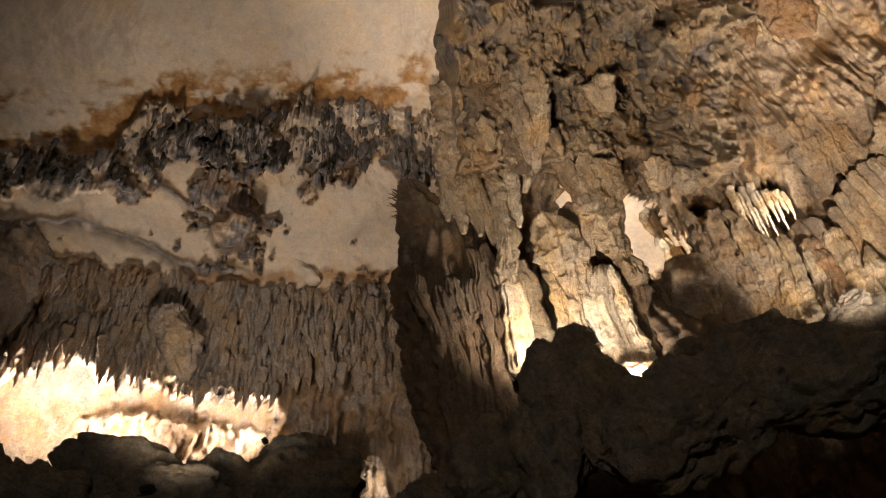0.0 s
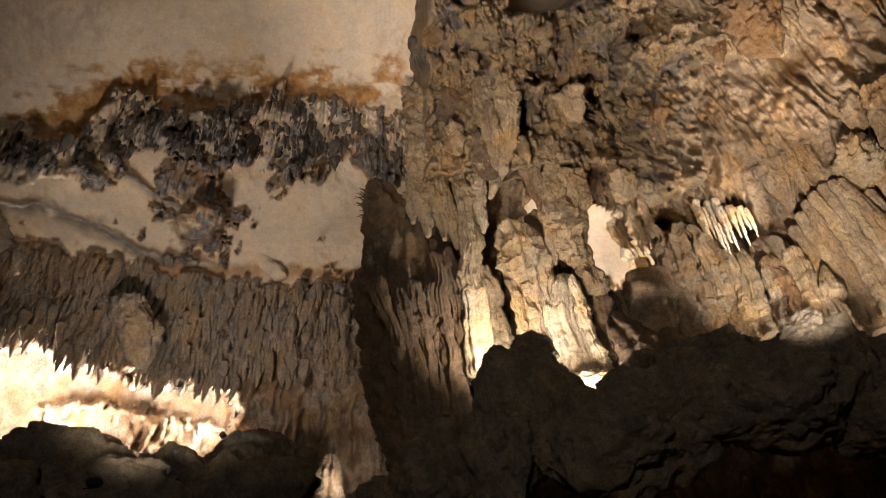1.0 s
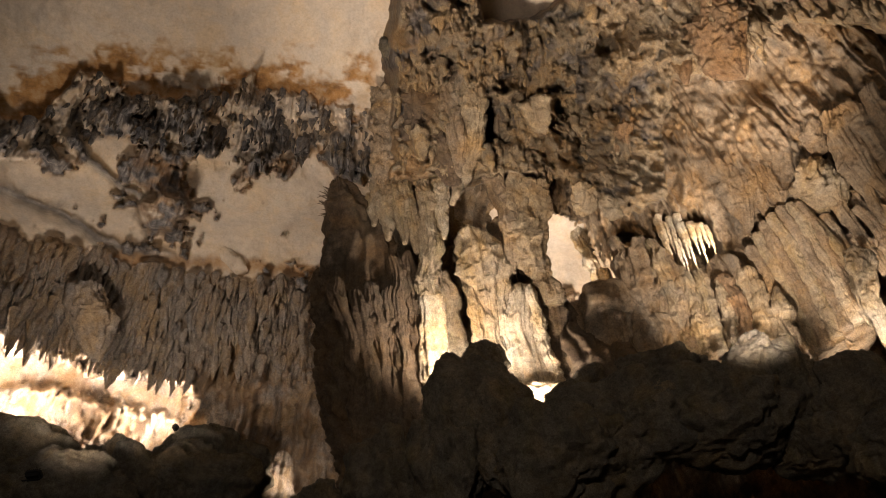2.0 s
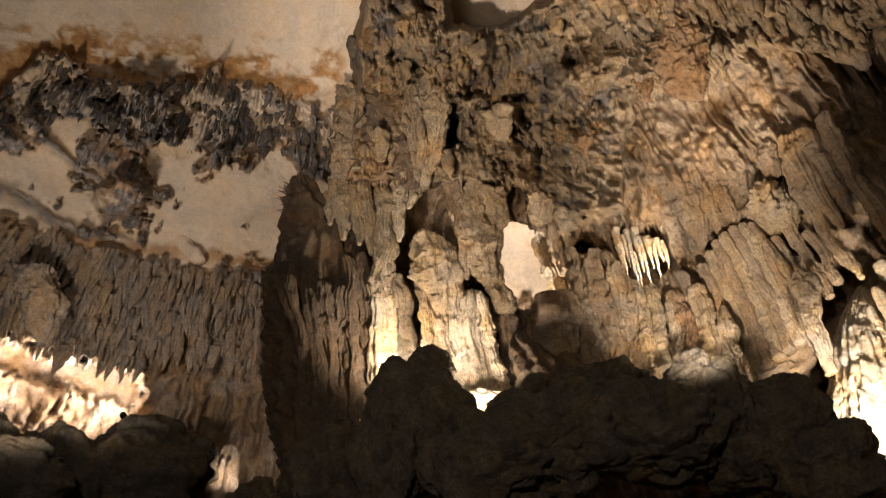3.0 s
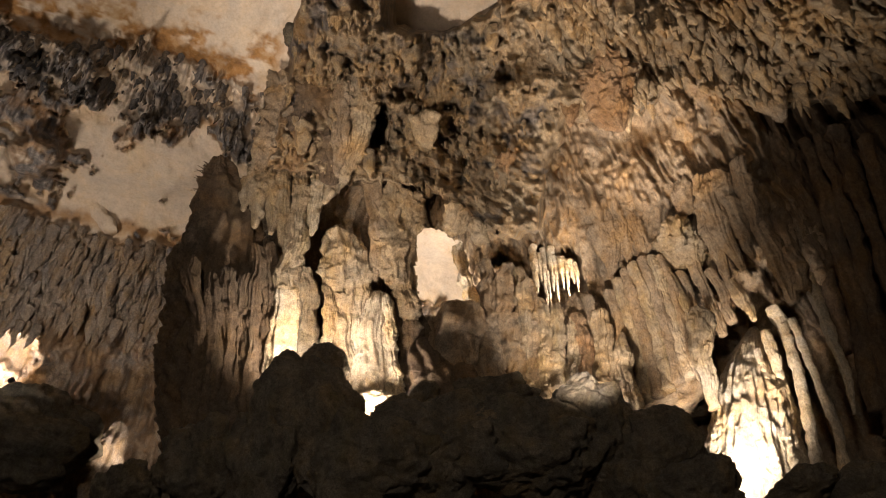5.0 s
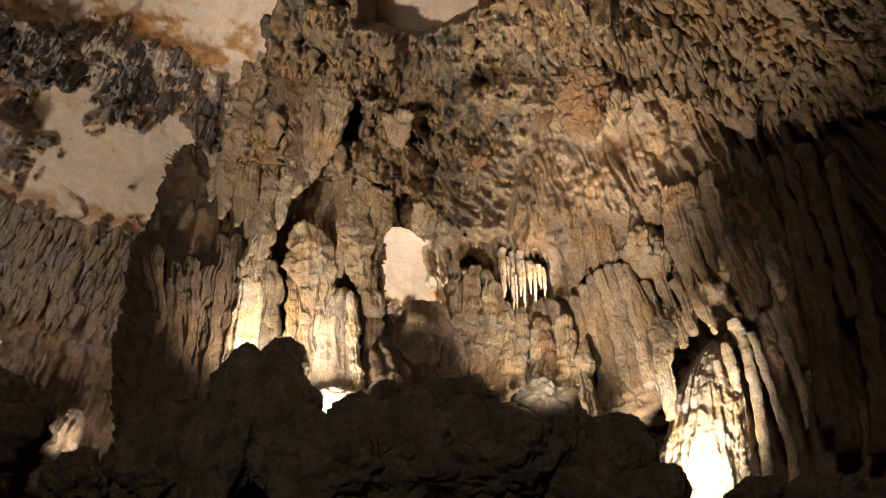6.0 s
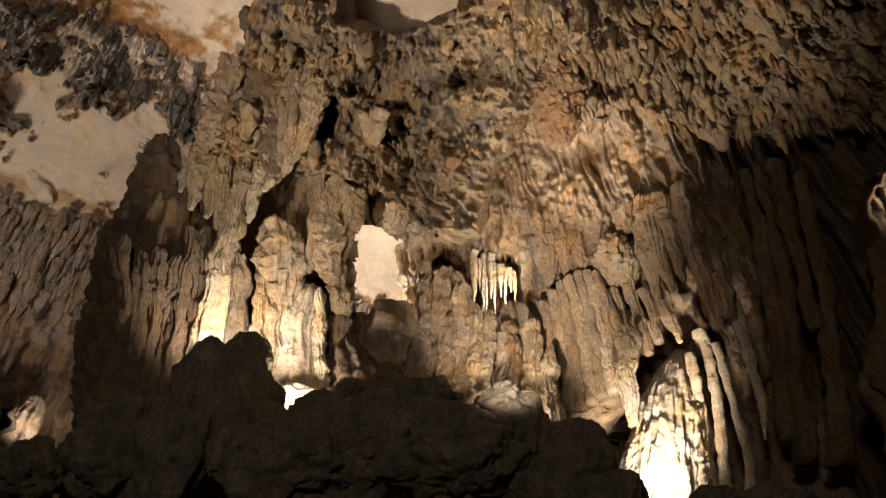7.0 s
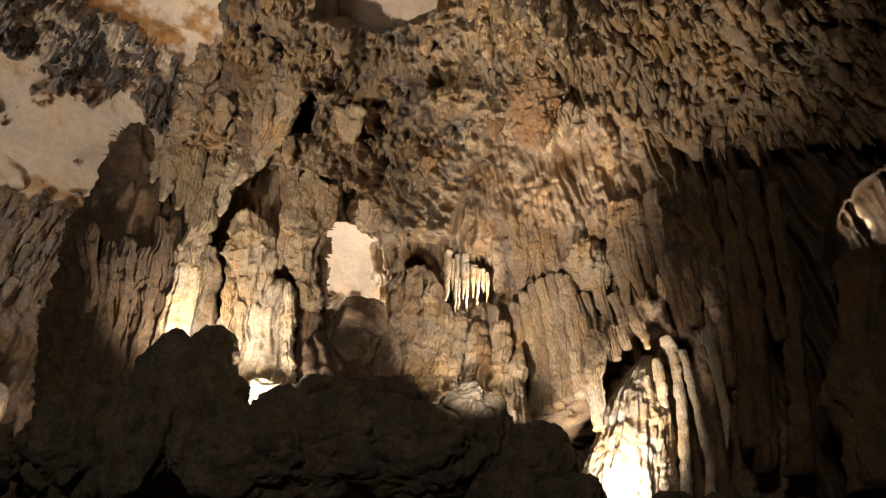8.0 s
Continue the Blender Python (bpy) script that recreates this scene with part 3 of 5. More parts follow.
def overhang():
    """The low ceiling over the right half: a knobbly hanging mass set with rows of stalactites."""
    A, E = np.meshgrid(np.arange(-4, 112, 0.13), np.concatenate([np.arange(37, 66, 0.1), np.arange(66, 82, 0.35)]))
    high = np.interp(A, [-4, 5, 14, 24, 37, 49, 60, 70, 85, 112], [15.9, 15.9, 15.6, 16.0, 16.4, 15.8, 16.6, 16.2, 15.6, 15.2])
    ground_range = high / np.tan(np.radians(E))
    front = np.interp(A, [-4, 0, 20, 28, 36, 40, 48, 56, 62, 112], [11.4, 11.2, 11.2, 11.9, 13.0, 12.4, 12.2, 14.2, 16.4, 17.5])
    r = front - np.logaddexp(0, (front - ground_range) * 2.2) / 2.2
    p = polar(A, E, r)
    n1, n2, n3 = fbm(p, 0.5, 4, 0.5, 211), fbm(p, 1.3, 4, 0.55, 221), fbm(p, 3.8, 3, 0.6, 231)
    lip = np.interp(A, [-4, 3, 8, 20, 26, 28, 33, 35, 39, 45, 52, 58, 62, 70, 80, 112], [50, 50.4, 50.4, 49.4, 47.6, 45.3, 45.0, 49.2, 52.3, 51.2, 51.6, 47.6, 45.5, 42.5, 39, 38])
    fine = drips(A + 0.3 * n2, E, 0.9, 2.0, 241, fat=0.12)
    large = drips(A + 0.7 * n2, E + 0.5 * n1, 2.2, 2.8, 243, fat=0.1)
    slim = drips(A + 0.3 * n2, E, 1.15, 3.0, 245, slim=0.1, fat=0.1)
    knob, pop = billow(p, 1.2, 4, 251, (1, 1, 0.55)), billow(p, 3.0, 3, 257, (1, 1, 0.7))
    field = step(A + 3 * n1, 34, 44)
    hollow = step(fbm(p, 0.55, 3, 0.45, 271, (1, 1, 0.5)) + 0.15 * n3, 0.42, 0.62)
    patch = step(n1 - 0.5 * n2, -0.3, 0.5)
    relief = 0.5 * n1 + 0.24 * n2 + 0.05 * n3 - (0.9 + 0.6 * (1 - field)) * grit(p, 281) - (1 - field) * (0.50 * large * (0.3 + 0.7 * patch) + 0.20 * slim * patch + 0.12 * fine + 0.55 * knob + 0.20 * pop) - field * (0.24 * large * patch + 0.36 * slim + 0.18 * fine + 0.35 * knob + 0.10 * pop)
    relief = relief + 0.35 * hollow * (1 - field)
    # The dark pits between the hanging knobs.
    for at, up, wide, tall in ((16.1, 54.1, 2.2, 1.9), (13.0, 52.0, 0.8, 1.4), (25.7, 53.8, 1.9, 1.3), (19.5, 56.6, 2.0, 1.0), (11.6, 57.8, 1.0, 1.4), (33.0, 56.5, 1.6, 1.0)):
        pit = np.hypot((A - at + 0.9 * n2 + 0.5 * n3) / wide, (E - up + 0.7 * n2 + 0.4 * n3) / tall)
        relief = relief + 1.0 * (1 - step(pit, 0.35, 1.05))
    # Free edges: the left flank, the lower lip and the gap above, where the pale ceiling shows.
    slant = np.cos(np.radians(A + 3))
    eff = np.degrees(np.arctan(np.tan(np.radians(E)) / np.maximum(slant, 0.2)))
    far = np.interp(eff, [34, 41, 46, 50, 54, 57, 60, 64, 70, 80, 90], [20.4, 18.8, 17, 14.9, 13.4, 12.1, 10.9, 9.3, 7, 3.4, 0.1]) / np.maximum(slant, 0.25) + 0.9
    flank = step(A + 0.6 * n2 + 1.3 * n1, 1.5 + 0.16 * (E - 50) * (E > 50) * 0.6, 3.1 + 0.1 * (E - 50) * (E > 50))
    under = step(E + 0.3 * n2 - 0.45 * (fine - 0.4) - 0.3 * slim, lip - 0.5, lip + 0.5)
    gap = step(E + 0.35 * n2 + 0.3 * n1, 60.9, 61.5) * step(A, 17, 19.5) * (1 - step(A + 1.5 * n2, 32, 35))
    body = flank * under * (1 - gap)
    total = body * (r + relief * np.minimum(1, r / 7)) + (1 - body) * np.maximum(far, r + 1.5)
    total = np.maximum(total, 1.2)
    keep = (body > 0.02)
    dirt = step(fbm(p, 0.5, 4, 0.6, 291) + 0.35 * n3 - 0.05 * np.abs(E - 56) - 0.03 * np.abs(A - 17), -0.35, 0.15) * (1 - field) * (0.34 + 0.7 * n2 + 0.3 * n3)
    dirt = np.clip(dirt + 0.22 * field * step(n1 + n2 + 0.04 * (A - 62), 0.0, 0.6), 0, 0.85)
    olive = np.clip(0.5 * (1 - step(A + 1.5 * n2, 7, 11)) * step(n2 + 0.5 * n3, -0.4, 0.3), 0, 1)
    ob = rock_sheet("ceiling", A, E, total, HUNG, keep=keep, back=0, attributes=[("crust", dirt), ("ochre", olive)])
    tagged(ob, "low brown cave ceiling crowded with knobs and stalactites", "cave ceiling", kind="structure")
    return polar(A, E, total), A, E, body * field, body * (1 - field)


def rear_walls():
    """The rest of the cave round and behind the visitor, out of the light."""
    A, E = np.meshgrid(np.arange(104, 301, 1.2), np.arange(-12, 89.5, 1.2))
    r = np.minimum(14.0 + 1.5 * np.sin(np.radians(A * 3)), 17.0 / np.maximum(np.tan(np.radians(np.maximum(E, 1))), 0.05))
    p = polar(A, E, r)
    r = r + np.minimum(1, r / 9) * (0.7 * fbm(p, 0.35, 4, 0.5, 311) - 0.5 * drips(A, E, 4.0, 9.0, 313))
    ob = rock_sheet("wall_rear", A, E, r, HUNG, back=0)
    return tagged(ob, "unlit rough rock wall behind the visitor", "cave wall", kind="structure")


def ground():
    """The floor and the steep rubble slope that climbs to the foot of the columns."""
    X, Y = np.meshgrid(np.arange(-20, 26, 0.16), np.arange(-18, 26, 0.16))
    rng = np.hypot(X - CX, Y - CY)
    az = np.degrees(np.arctan2(X - CX, Y - CY))
    frontal = step(az, -75, -45) * (1 - step(az, 85, 115))
    P = np.stack([X, Y, X * 0], -1)
    slope = np.interp(az, [-60, -12, -5, 38, 46, 90], [27.0, 27.0, 23.5, 23.5, 17.5, 16.0])
    rise = np.maximum(np.logaddexp(0, (rng - 3.2) * 1.5) / 1.5 * np.tan(np.radians(slope)) * 1.12, 0)
    rise = np.minimum(rise, 1.5 + rng * np.tan(np.radians(slope)))
    z = rise * frontal + 0.35 * fbm(P, 0.5, 4, 0.5, 411) * step(rng, 1.5, 5) + 0.5 * billow(P, 0.7, 3, 415) * step(rng, 2, 6) * frontal
    v = np.stack([X, Y, z], -1).reshape(-1, 3)
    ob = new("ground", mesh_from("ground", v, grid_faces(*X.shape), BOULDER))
    return tagged(ob, "dark rubble slope rising from a rocky cave floor", "ground", kind="structure")


REAR = back_hall()
right_wall()
LOW = overhang()
rear_walls()
ground()

# ---- columns, stalagmites and boulders ----
COLUMN_CLUSTER = cluster("column_cluster", "tall fused cluster of tan dripstone columns lit from below", "column cluster")
FLOWSTONE_MOUND = cluster("flowstone_mound", "rounded tan flowstone mound with deep vertical flutes", "flowstone mound")
FLOWSTONE_CONE = cluster("flowstone_cone", "brilliantly lit cream flowstone cone with thin ribs", "flowstone cone")
WINDOW_HUMP = cluster("window_hump", "brown rounded rock hump below the bright window", "rock hump")
DRAPERY_GROUP = cluster("drapery_group", "tan hanging drapery of blunt dripstone folds", "drapery")
flow_column("pier", [(2.81, 14.44, 20.50, 1.041), (3.03, 14.08, 18.44, 1.696), (3.21, 14.40, 16.08, 1.890), (3.31, 15.17, 14.74, 2.223), (3.51, 15.89, 13.12, 2.371), (3.80, 16.13, 10.18, 2.345)], 1207, STONE, "broad brown core of fused stone", "", COLUMN_CLUSTER, sides=120, rings=120, ribs=14, flutes=0.2)
flow_column("pier", [(4.40, 12.34, 14.93, 0.413), (4.67, 13.06, 13.77, 0.462), (5.03, 13.77, 12.68, 0.564), (5.22, 14.02, 11.29, 0.772)], 1214, STONE, "brown core beside the window", "", COLUMN_CLUSTER, sides=80, rings=100, ribs=10, flutes=0.2)
# Spire, shoulder and the columns before them: their unlit side is in the colour.
flow_column("spire", [(0.36, 12.20, 16.40, 0.218), (0.45, 12.09, 15.83, 0.320), (0.56, 11.90, 14.85, 0.509), (0.66, 11.96, 14.19, 0.697), (0.68, 12.15, 13.49, 0.804), (0.69, 12.45, 13.09, 0.873), (0.90, 12.91, 12.57, 0.751), (1.11, 13.70, 11.68, 0.797), (1.19, 14.01, 10.34, 0.924), (1.35, 14.09, 8.55, 1.113)], 1221, UMBER_AND_SHADE, "blunt spire with shade in its dark colour", "", COLUMN_CLUSTER, rings=190, sides=110, flutes=0.2, ribs=12, round_top=0.02, lumps=0.1, pop=0.06)
flow_column("shoulder", [(1.05, 11.50, 14.51, 0.200), (1.15, 11.55, 13.95, 0.416), (1.16, 11.67, 13.36, 0.527), (1.14, 11.97, 12.96, 0.548), (1.27, 12.51, 12.34, 0.475), (1.44, 13.34, 11.21, 0.493), (1.59, 13.68, 9.83, 0.560)], 1228, UMBER_AND_SHADE, "fluted shoulder with shade in its dark colour", "", COLUMN_CLUSTER, round_top=0.04, flutes=0.25, ribs=9)
flow_column("column", [(0.78, 11.61, 12.33, 0.113), (0.82, 11.91, 12.01, 0.170), (0.99, 12.53, 11.38, 0.170), (1.23, 13.13, 9.94, 0.208)], 1235, UMBER_AND_SHADE, "", "", COLUMN_CLUSTER, ribs=7, round_top=0.03)
flow_column("column", [(1.08, 11.56, 12.48, 0.115), (1.15, 11.90, 12.11, 0.160), (1.31, 12.60, 11.36, 0.160), (1.46, 13.12, 9.98, 0.187)], 1242, UMBER_AND_SHADE, "", "", COLUMN_CLUSTER, ribs=7, round_top=0.03)
flow_column("column", [(1.39, 11.66, 12.44, 0.104), (1.47, 11.97, 12.10, 0.150), (1.57, 12.67, 11.33, 0.149), (1.69, 13.11, 10.02, 0.188)], 1249, UMBER_AND_SHADE, "", "", COLUMN_CLUSTER, ribs=7, round_top=0.03)
flow_column("column", [(1.54, 11.24, 12.99, 0.105), (1.61, 11.50, 12.68, 0.175), (1.75, 12.18, 11.90, 0.174), (1.90, 13.00, 10.39, 0.202)], 1256, UMBER_AND_SHADE, "", "", COLUMN_CLUSTER, ribs=7, round_top=0.03)
flow_column("column", [(1.81, 11.22, 13.06, 0.094), (1.89, 11.47, 12.74, 0.152), (2.06, 12.16, 11.96, 0.152), (2.18, 12.89, 10.79, 0.183)], 1263, UMBER_AND_SHADE, "", "", COLUMN_CLUSTER, ribs=7, round_top=0.03)
flow_column("column", [(0.37, 11.44, 12.39, 0.134), (0.39, 11.67, 12.13, 0.157), (0.70, 12.22, 11.64, 0.146), (0.89, 12.91, 10.78, 0.168), (0.99, 13.25, 9.46, 0.192)], 1270, UMBER_AND_SHADE, "", "", COLUMN_CLUSTER, ribs=7, round_top=0.03)
flow_column("column", [(1.70, 11.99, 12.11, 0.093), (1.76, 12.34, 11.72, 0.139), (1.82, 12.87, 10.97, 0.149), (1.90, 13.15, 9.83, 0.165)], 1277, UMBER_AND_SHADE, "", "", COLUMN_CLUSTER, ribs=7, round_top=0.03)
flow_column("stalactite", [(1.23, 11.19, 15.31, 0.153), (1.31, 10.99, 14.32, 0.207), (1.40, 10.96, 13.78, 0.143), (1.38, 11.01, 13.21, 0.047)], 1284, COLUMN, "cream fluted stalactite", "", COLUMN_CLUSTER, ribs=7)
flow_column("stalactite", [(1.53, 11.20, 15.55, 0.169), (1.62, 10.97, 14.43, 0.221), (1.71, 10.96, 13.63, 0.155), (1.75, 11.01, 13.09, 0.047)], 1291, COLUMN, "cream fluted stalactite", "", COLUMN_CLUSTER, ribs=7)
flow_column("stalactite", [(1.79, 11.16, 15.50, 0.156), (1.89, 10.90, 14.26, 0.183), (1.94, 10.96, 13.45, 0.130), (2.00, 11.14, 12.96, 0.047)], 1298, COLUMN, "cream fluted stalactite", "", COLUMN_CLUSTER, ribs=7)
flow_column("stalactite", [(1.07, 11.10, 14.73, 0.112), (1.14, 10.94, 14.02, 0.132), (1.12, 10.98, 13.61, 0.047)], 1305, COLUMN, "cream fluted stalactite", "", COLUMN_CLUSTER, ribs=7)
flow_column("column", [(2.15, 11.07, 15.55, 0.182), (2.21, 10.81, 14.29, 0.184), (2.25, 10.89, 13.31, 0.189), (2.27, 11.13, 12.88, 0.234), (2.27, 11.51, 12.41, 0.244), (2.25, 11.71, 12.18, 0.232)], 1312, COLUMN, "scaly whitish column", "", COLUMN_CLUSTER, scales=0.2, sides=80, rings=150)
flow_column("column_stump", [(2.25, 11.62, 12.38, 0.198), (2.29, 11.87, 12.10, 0.233), (2.37, 12.26, 11.67, 0.256), (2.41, 12.49, 11.41, 0.279), (2.49, 12.75, 10.76, 0.297)], 1319, CALCITE, "flat-topped pale stump lit from below", "", COLUMN_CLUSTER, round_top=0.03, scales=0.05, lumps=0.05, ribs=6, wander=0.3, rough=0.6)
flow_column("column", [(2.72, 11.97, 13.13, 0.123), (2.81, 12.20, 12.84, 0.197), (2.93, 12.65, 12.28, 0.208), (3.09, 13.16, 11.47, 0.230)], 1326, COLUMN, "yellowish column", "", COLUMN_CLUSTER)
flow_column("column", [(2.36, 11.72, 13.47, 0.111), (2.54, 12.08, 12.99, 0.147), (2.76, 12.68, 12.26, 0.147), (2.95, 13.22, 11.32, 0.169)], 1333, COLUMN, "", "", COLUMN_CLUSTER)
flow_column("stalactite", [(2.56, 10.91, 15.13, 0.167), (2.58, 10.79, 14.03, 0.171), (2.60, 10.83, 13.46, 0.107), (2.60, 10.89, 13.18, 0.035)], 1340, CALCITE, "whitish dripping stalactite", "", COLUMN_CLUSTER, pop=0.1)
flow_column("dome", [(3.18, 10.89, 13.53, 0.218), (3.28, 11.00, 13.32, 0.410), (3.46, 11.26, 12.96, 0.542), (3.52, 11.52, 12.63, 0.517), (3.56, 11.79, 12.31, 0.408), (3.64, 12.13, 11.91, 0.287), (3.81, 12.56, 11.21, 0.284)], 1347, COLUMN, "rounded cream dome in an arched niche", "", COLUMN_CLUSTER, round_top=0.12, sides=90, scales=0.12, flutes=0.2, lumps=0.08, pop=0.06, ribs=12, wander=0.6)
flow_column("column", [(3.70, 11.45, 12.47, 0.095), (3.76, 11.76, 12.11, 0.131), (3.85, 12.22, 11.57, 0.131), (3.91, 12.49, 10.90, 0.140)], 1354, COLUMN, "", "", COLUMN_CLUSTER, ribs=5)
flow_column("column", [(3.34, 11.54, 12.43, 0.107), (3.47, 11.91, 11.99, 0.142), (3.56, 12.29, 11.55, 0.154), (3.64, 12.55, 10.88, 0.174)], 1361, COLUMN, "", "", COLUMN_CLUSTER, ribs=5)
flow_column("column", [(3.78, 11.19, 12.75, 0.096), (3.86, 11.49, 12.39, 0.143), (3.88, 11.81, 12.03, 0.131), (3.94, 12.20, 11.58, 0.119)], 1368, COLUMN, "", "", COLUMN_CLUSTER, ribs=5)
flow_column("column", [(3.19, 11.52, 12.37, 0.094), (3.25, 11.82, 12.02, 0.130), (3.32, 12.21, 11.58, 0.129), (3.37, 12.50, 11.07, 0.140)], 1375, COLUMN, "thin scaly column", "", COLUMN_CLUSTER, scales=0.2, rings=140)
flow_column("flow_block", [(4.28, 11.59, 12.47, 0.170), (4.26, 11.82, 12.22, 0.363), (4.31, 12.18, 11.81, 0.458), (4.40, 12.48, 11.16, 0.476), (4.45, 12.62, 10.55, 0.490), (4.51, 12.78, 9.85, 0.501)], 1382, CALCITE, "brightly lit cream block", "", COLUMN_CLUSTER, round_top=0.03, sides=96, rings=150, ribs=14, flutes=0.2, scales=0.04, lumps=0.05, rough=0.6, wander=0.5)
flow_column("column", [(4.32, 11.23, 12.15, 0.083), (4.47, 11.52, 11.80, 0.118), (4.66, 11.95, 11.28, 0.118), (4.78, 12.15, 10.32, 0.125)], 1389, CALCITE, "beaded cream edge of the block", "", COLUMN_CLUSTER, scales=0.3, pop=0.15)
flow_column("column", [(3.85, 11.85, 11.89, 0.071), (3.93, 12.15, 11.54, 0.118), (4.02, 12.38, 11.00, 0.129), (4.15, 12.55, 10.17, 0.148)], 1396, CALCITE, "", "", COLUMN_CLUSTER)
flow_column("arch_jamb", [(4.18, 10.37, 14.57, 0.227), (4.29, 10.41, 13.81, 0.294), (4.26, 10.61, 13.21, 0.289), (4.29, 10.99, 12.73, 0.263), (4.52, 11.20, 12.42, 0.179)], 1403, HUNG, "tan jamb beside the niche", "", COLUMN_CLUSTER, pop=0.3, wander=1.4)
flow_column("arch_jamb", [(3.77, 10.55, 14.80, 0.229), (3.92, 10.51, 13.88, 0.196), (3.98, 10.69, 13.20, 0.168), (4.02, 11.07, 12.72, 0.108), (4.06, 11.22, 12.54, 0.036)], 1410, STONE, "tan jamb beside the niche", "", COLUMN_CLUSTER)
flow_column("arch_jamb", [(4.61, 10.37, 14.31, 0.226), (4.60, 10.44, 13.51, 0.219), (4.58, 10.85, 13.03, 0.194), (4.65, 11.23, 12.56, 0.169), (4.94, 11.62, 12.01, 0.193)], 1417, HUNG, "tan leaning jamb of the window", "", COLUMN_CLUSTER, pop=0.25, wander=1.3)
flow_column("column", [(4.70, 11.50, 12.64, 0.172), (4.92, 11.84, 12.18, 0.232), (5.13, 12.27, 11.62, 0.268), (5.20, 12.49, 10.62, 0.306)], 1424, UMBER_AND_SHADE, "", "", COLUMN_CLUSTER, ribs=7)
flow_column("column", [(5.11, 11.72, 12.45, 0.111), (5.36, 12.13, 11.88, 0.172), (5.52, 12.36, 11.18, 0.205), (5.61, 12.51, 10.44, 0.236)], 1431, UMBER_AND_SHADE, "", "", COLUMN_CLUSTER, ribs=7)
flow_column("white_flow", [(3.01, 10.31, 14.58, 0.099), (2.94, 10.24, 14.17, 0.133), (2.81, 10.22, 13.76, 0.083), (2.69, 10.26, 13.55, 0.035)], 1438, COLUMN, "whitish dripping flow", "", COLUMN_CLUSTER, pop=0.25)
flow_column("stalactite", [(3.45, 8.92, 17.46, 0.238), (3.30, 9.07, 16.52, 0.218), (3.25, 9.29, 15.69, 0.224), (3.21, 9.50, 15.02, 0.195), (3.09, 9.84, 14.49, 0.145), (3.01, 10.17, 14.17, 0.121)], 1445, HUNG, "long pale stalactite hanging from the ceiling", "stalactite", None, pop=0.25, lumps=0.25, scales=0.15)
flow_column("stalactite", [(2.19, 9.90, 17.89, 0.411), (2.25, 9.90, 16.25, 0.462), (2.44, 9.97, 15.16, 0.420), (2.65, 10.03, 14.34, 0.264), (2.74, 10.12, 14.01, 0.071)], 1452, UMBER_AND_SHADE, "broad brown hanging rock blade", "stalactite", None, flat=0.7, pop=0.22, lumps=0.2)
flow_column("stalactite", [(2.76, 9.50, 17.35, 0.213), (2.84, 9.49, 15.55, 0.211), (2.87, 9.69, 14.60, 0.168), (2.88, 9.89, 14.08, 0.059)], 1459, STONE, "tan hanging rock blade", "stalactite", None, pop=0.2, lumps=0.2)
flow_column("stalactite", [(1.33, 10.39, 17.90, 0.247), (1.55, 10.47, 16.93, 0.346), (1.54, 10.67, 15.85, 0.386), (1.43, 10.88, 15.13, 0.277), (1.33, 10.99, 14.71, 0.074)], 1466, STONE, "brown hanging rock blade", "stalactite", None, pop=0.25, lumps=0.25)
flow_column("rock_boss", [(4.64, 9.36, 16.24, 0.157), (4.62, 9.15, 15.44, 0.263), (4.69, 9.23, 15.20, 0.212), (4.77, 9.30, 15.00, 0.075)], 1473, HUNG, "tan rounded boss on the hanging rock", "rock boss", None, round_top=0.3, rings=60, pop=0.15, lumps=0.25)
flow_column("rock_boss", [(1.34, 9.49, 18.72, 0.096), (1.38, 9.38, 18.35, 0.189), (1.42, 9.38, 18.11, 0.201), (1.48, 9.48, 17.99, 0.080)], 1480, BOULDER, "dark round knob on the edge of the ceiling", "rock boss", None, rings=40, flutes=0.05)
flow_column("rock_boss", [(5.55, 10.05, 14.07, 0.125), (5.53, 9.95, 13.70, 0.293), (5.55, 10.05, 13.52, 0.268), (5.50, 10.19, 13.39, 0.097)], 1487, COLUMN, "pale knobbly calcite boss above the window", "rock boss", None, rings=80, pop=0.2, ribs=5, lumps=0.2)
flow_column("rock_boss", [(5.99, 10.06, 13.70, 0.099), (5.99, 9.95, 13.33, 0.218), (6.05, 10.03, 13.12, 0.145)], 1494, COLUMN, "pale knobbly calcite boss above the window", "rock boss", None, rings=60, pop=0.2, ribs=5)
flow_column("stalactite", [(6.82, 9.36, 15.70, 0.132), (6.64, 9.36, 15.16, 0.207), (6.51, 9.55, 14.87, 0.180), (6.49, 9.79, 14.79, 0.065)], 1501, RUST, "orange stalactite under the ceiling edge", "stalactite", None, pop=0.15, lumps=0.2)
flow_column("stalactite", [(8.31, 7.28, 16.31, 0.514), (8.27, 7.32, 15.57, 0.474), (8.35, 7.38, 15.06, 0.294), (8.41, 7.46, 14.69, 0.061)], 1508, RUST, "broad rust-brown stalactite under the ceiling edge", "stalactite", None, pop=0.15)
flow_column("stalactite", [(7.74, 7.95, 16.28, 0.196), (7.69, 7.99, 15.65, 0.165), (7.71, 8.10, 15.27, 0.050)], 1515, RUST, "rust-brown stalactite under the ceiling edge", "stalactite", None, pop=0.1)
flow_column("stalactite", [(8.24, 7.77, 16.51, 0.211), (8.13, 7.87, 15.92, 0.155), (8.10, 8.03, 15.72, 0.051)], 1522, HUNG, "brown stalactite under the ceiling edge", "stalactite", None)
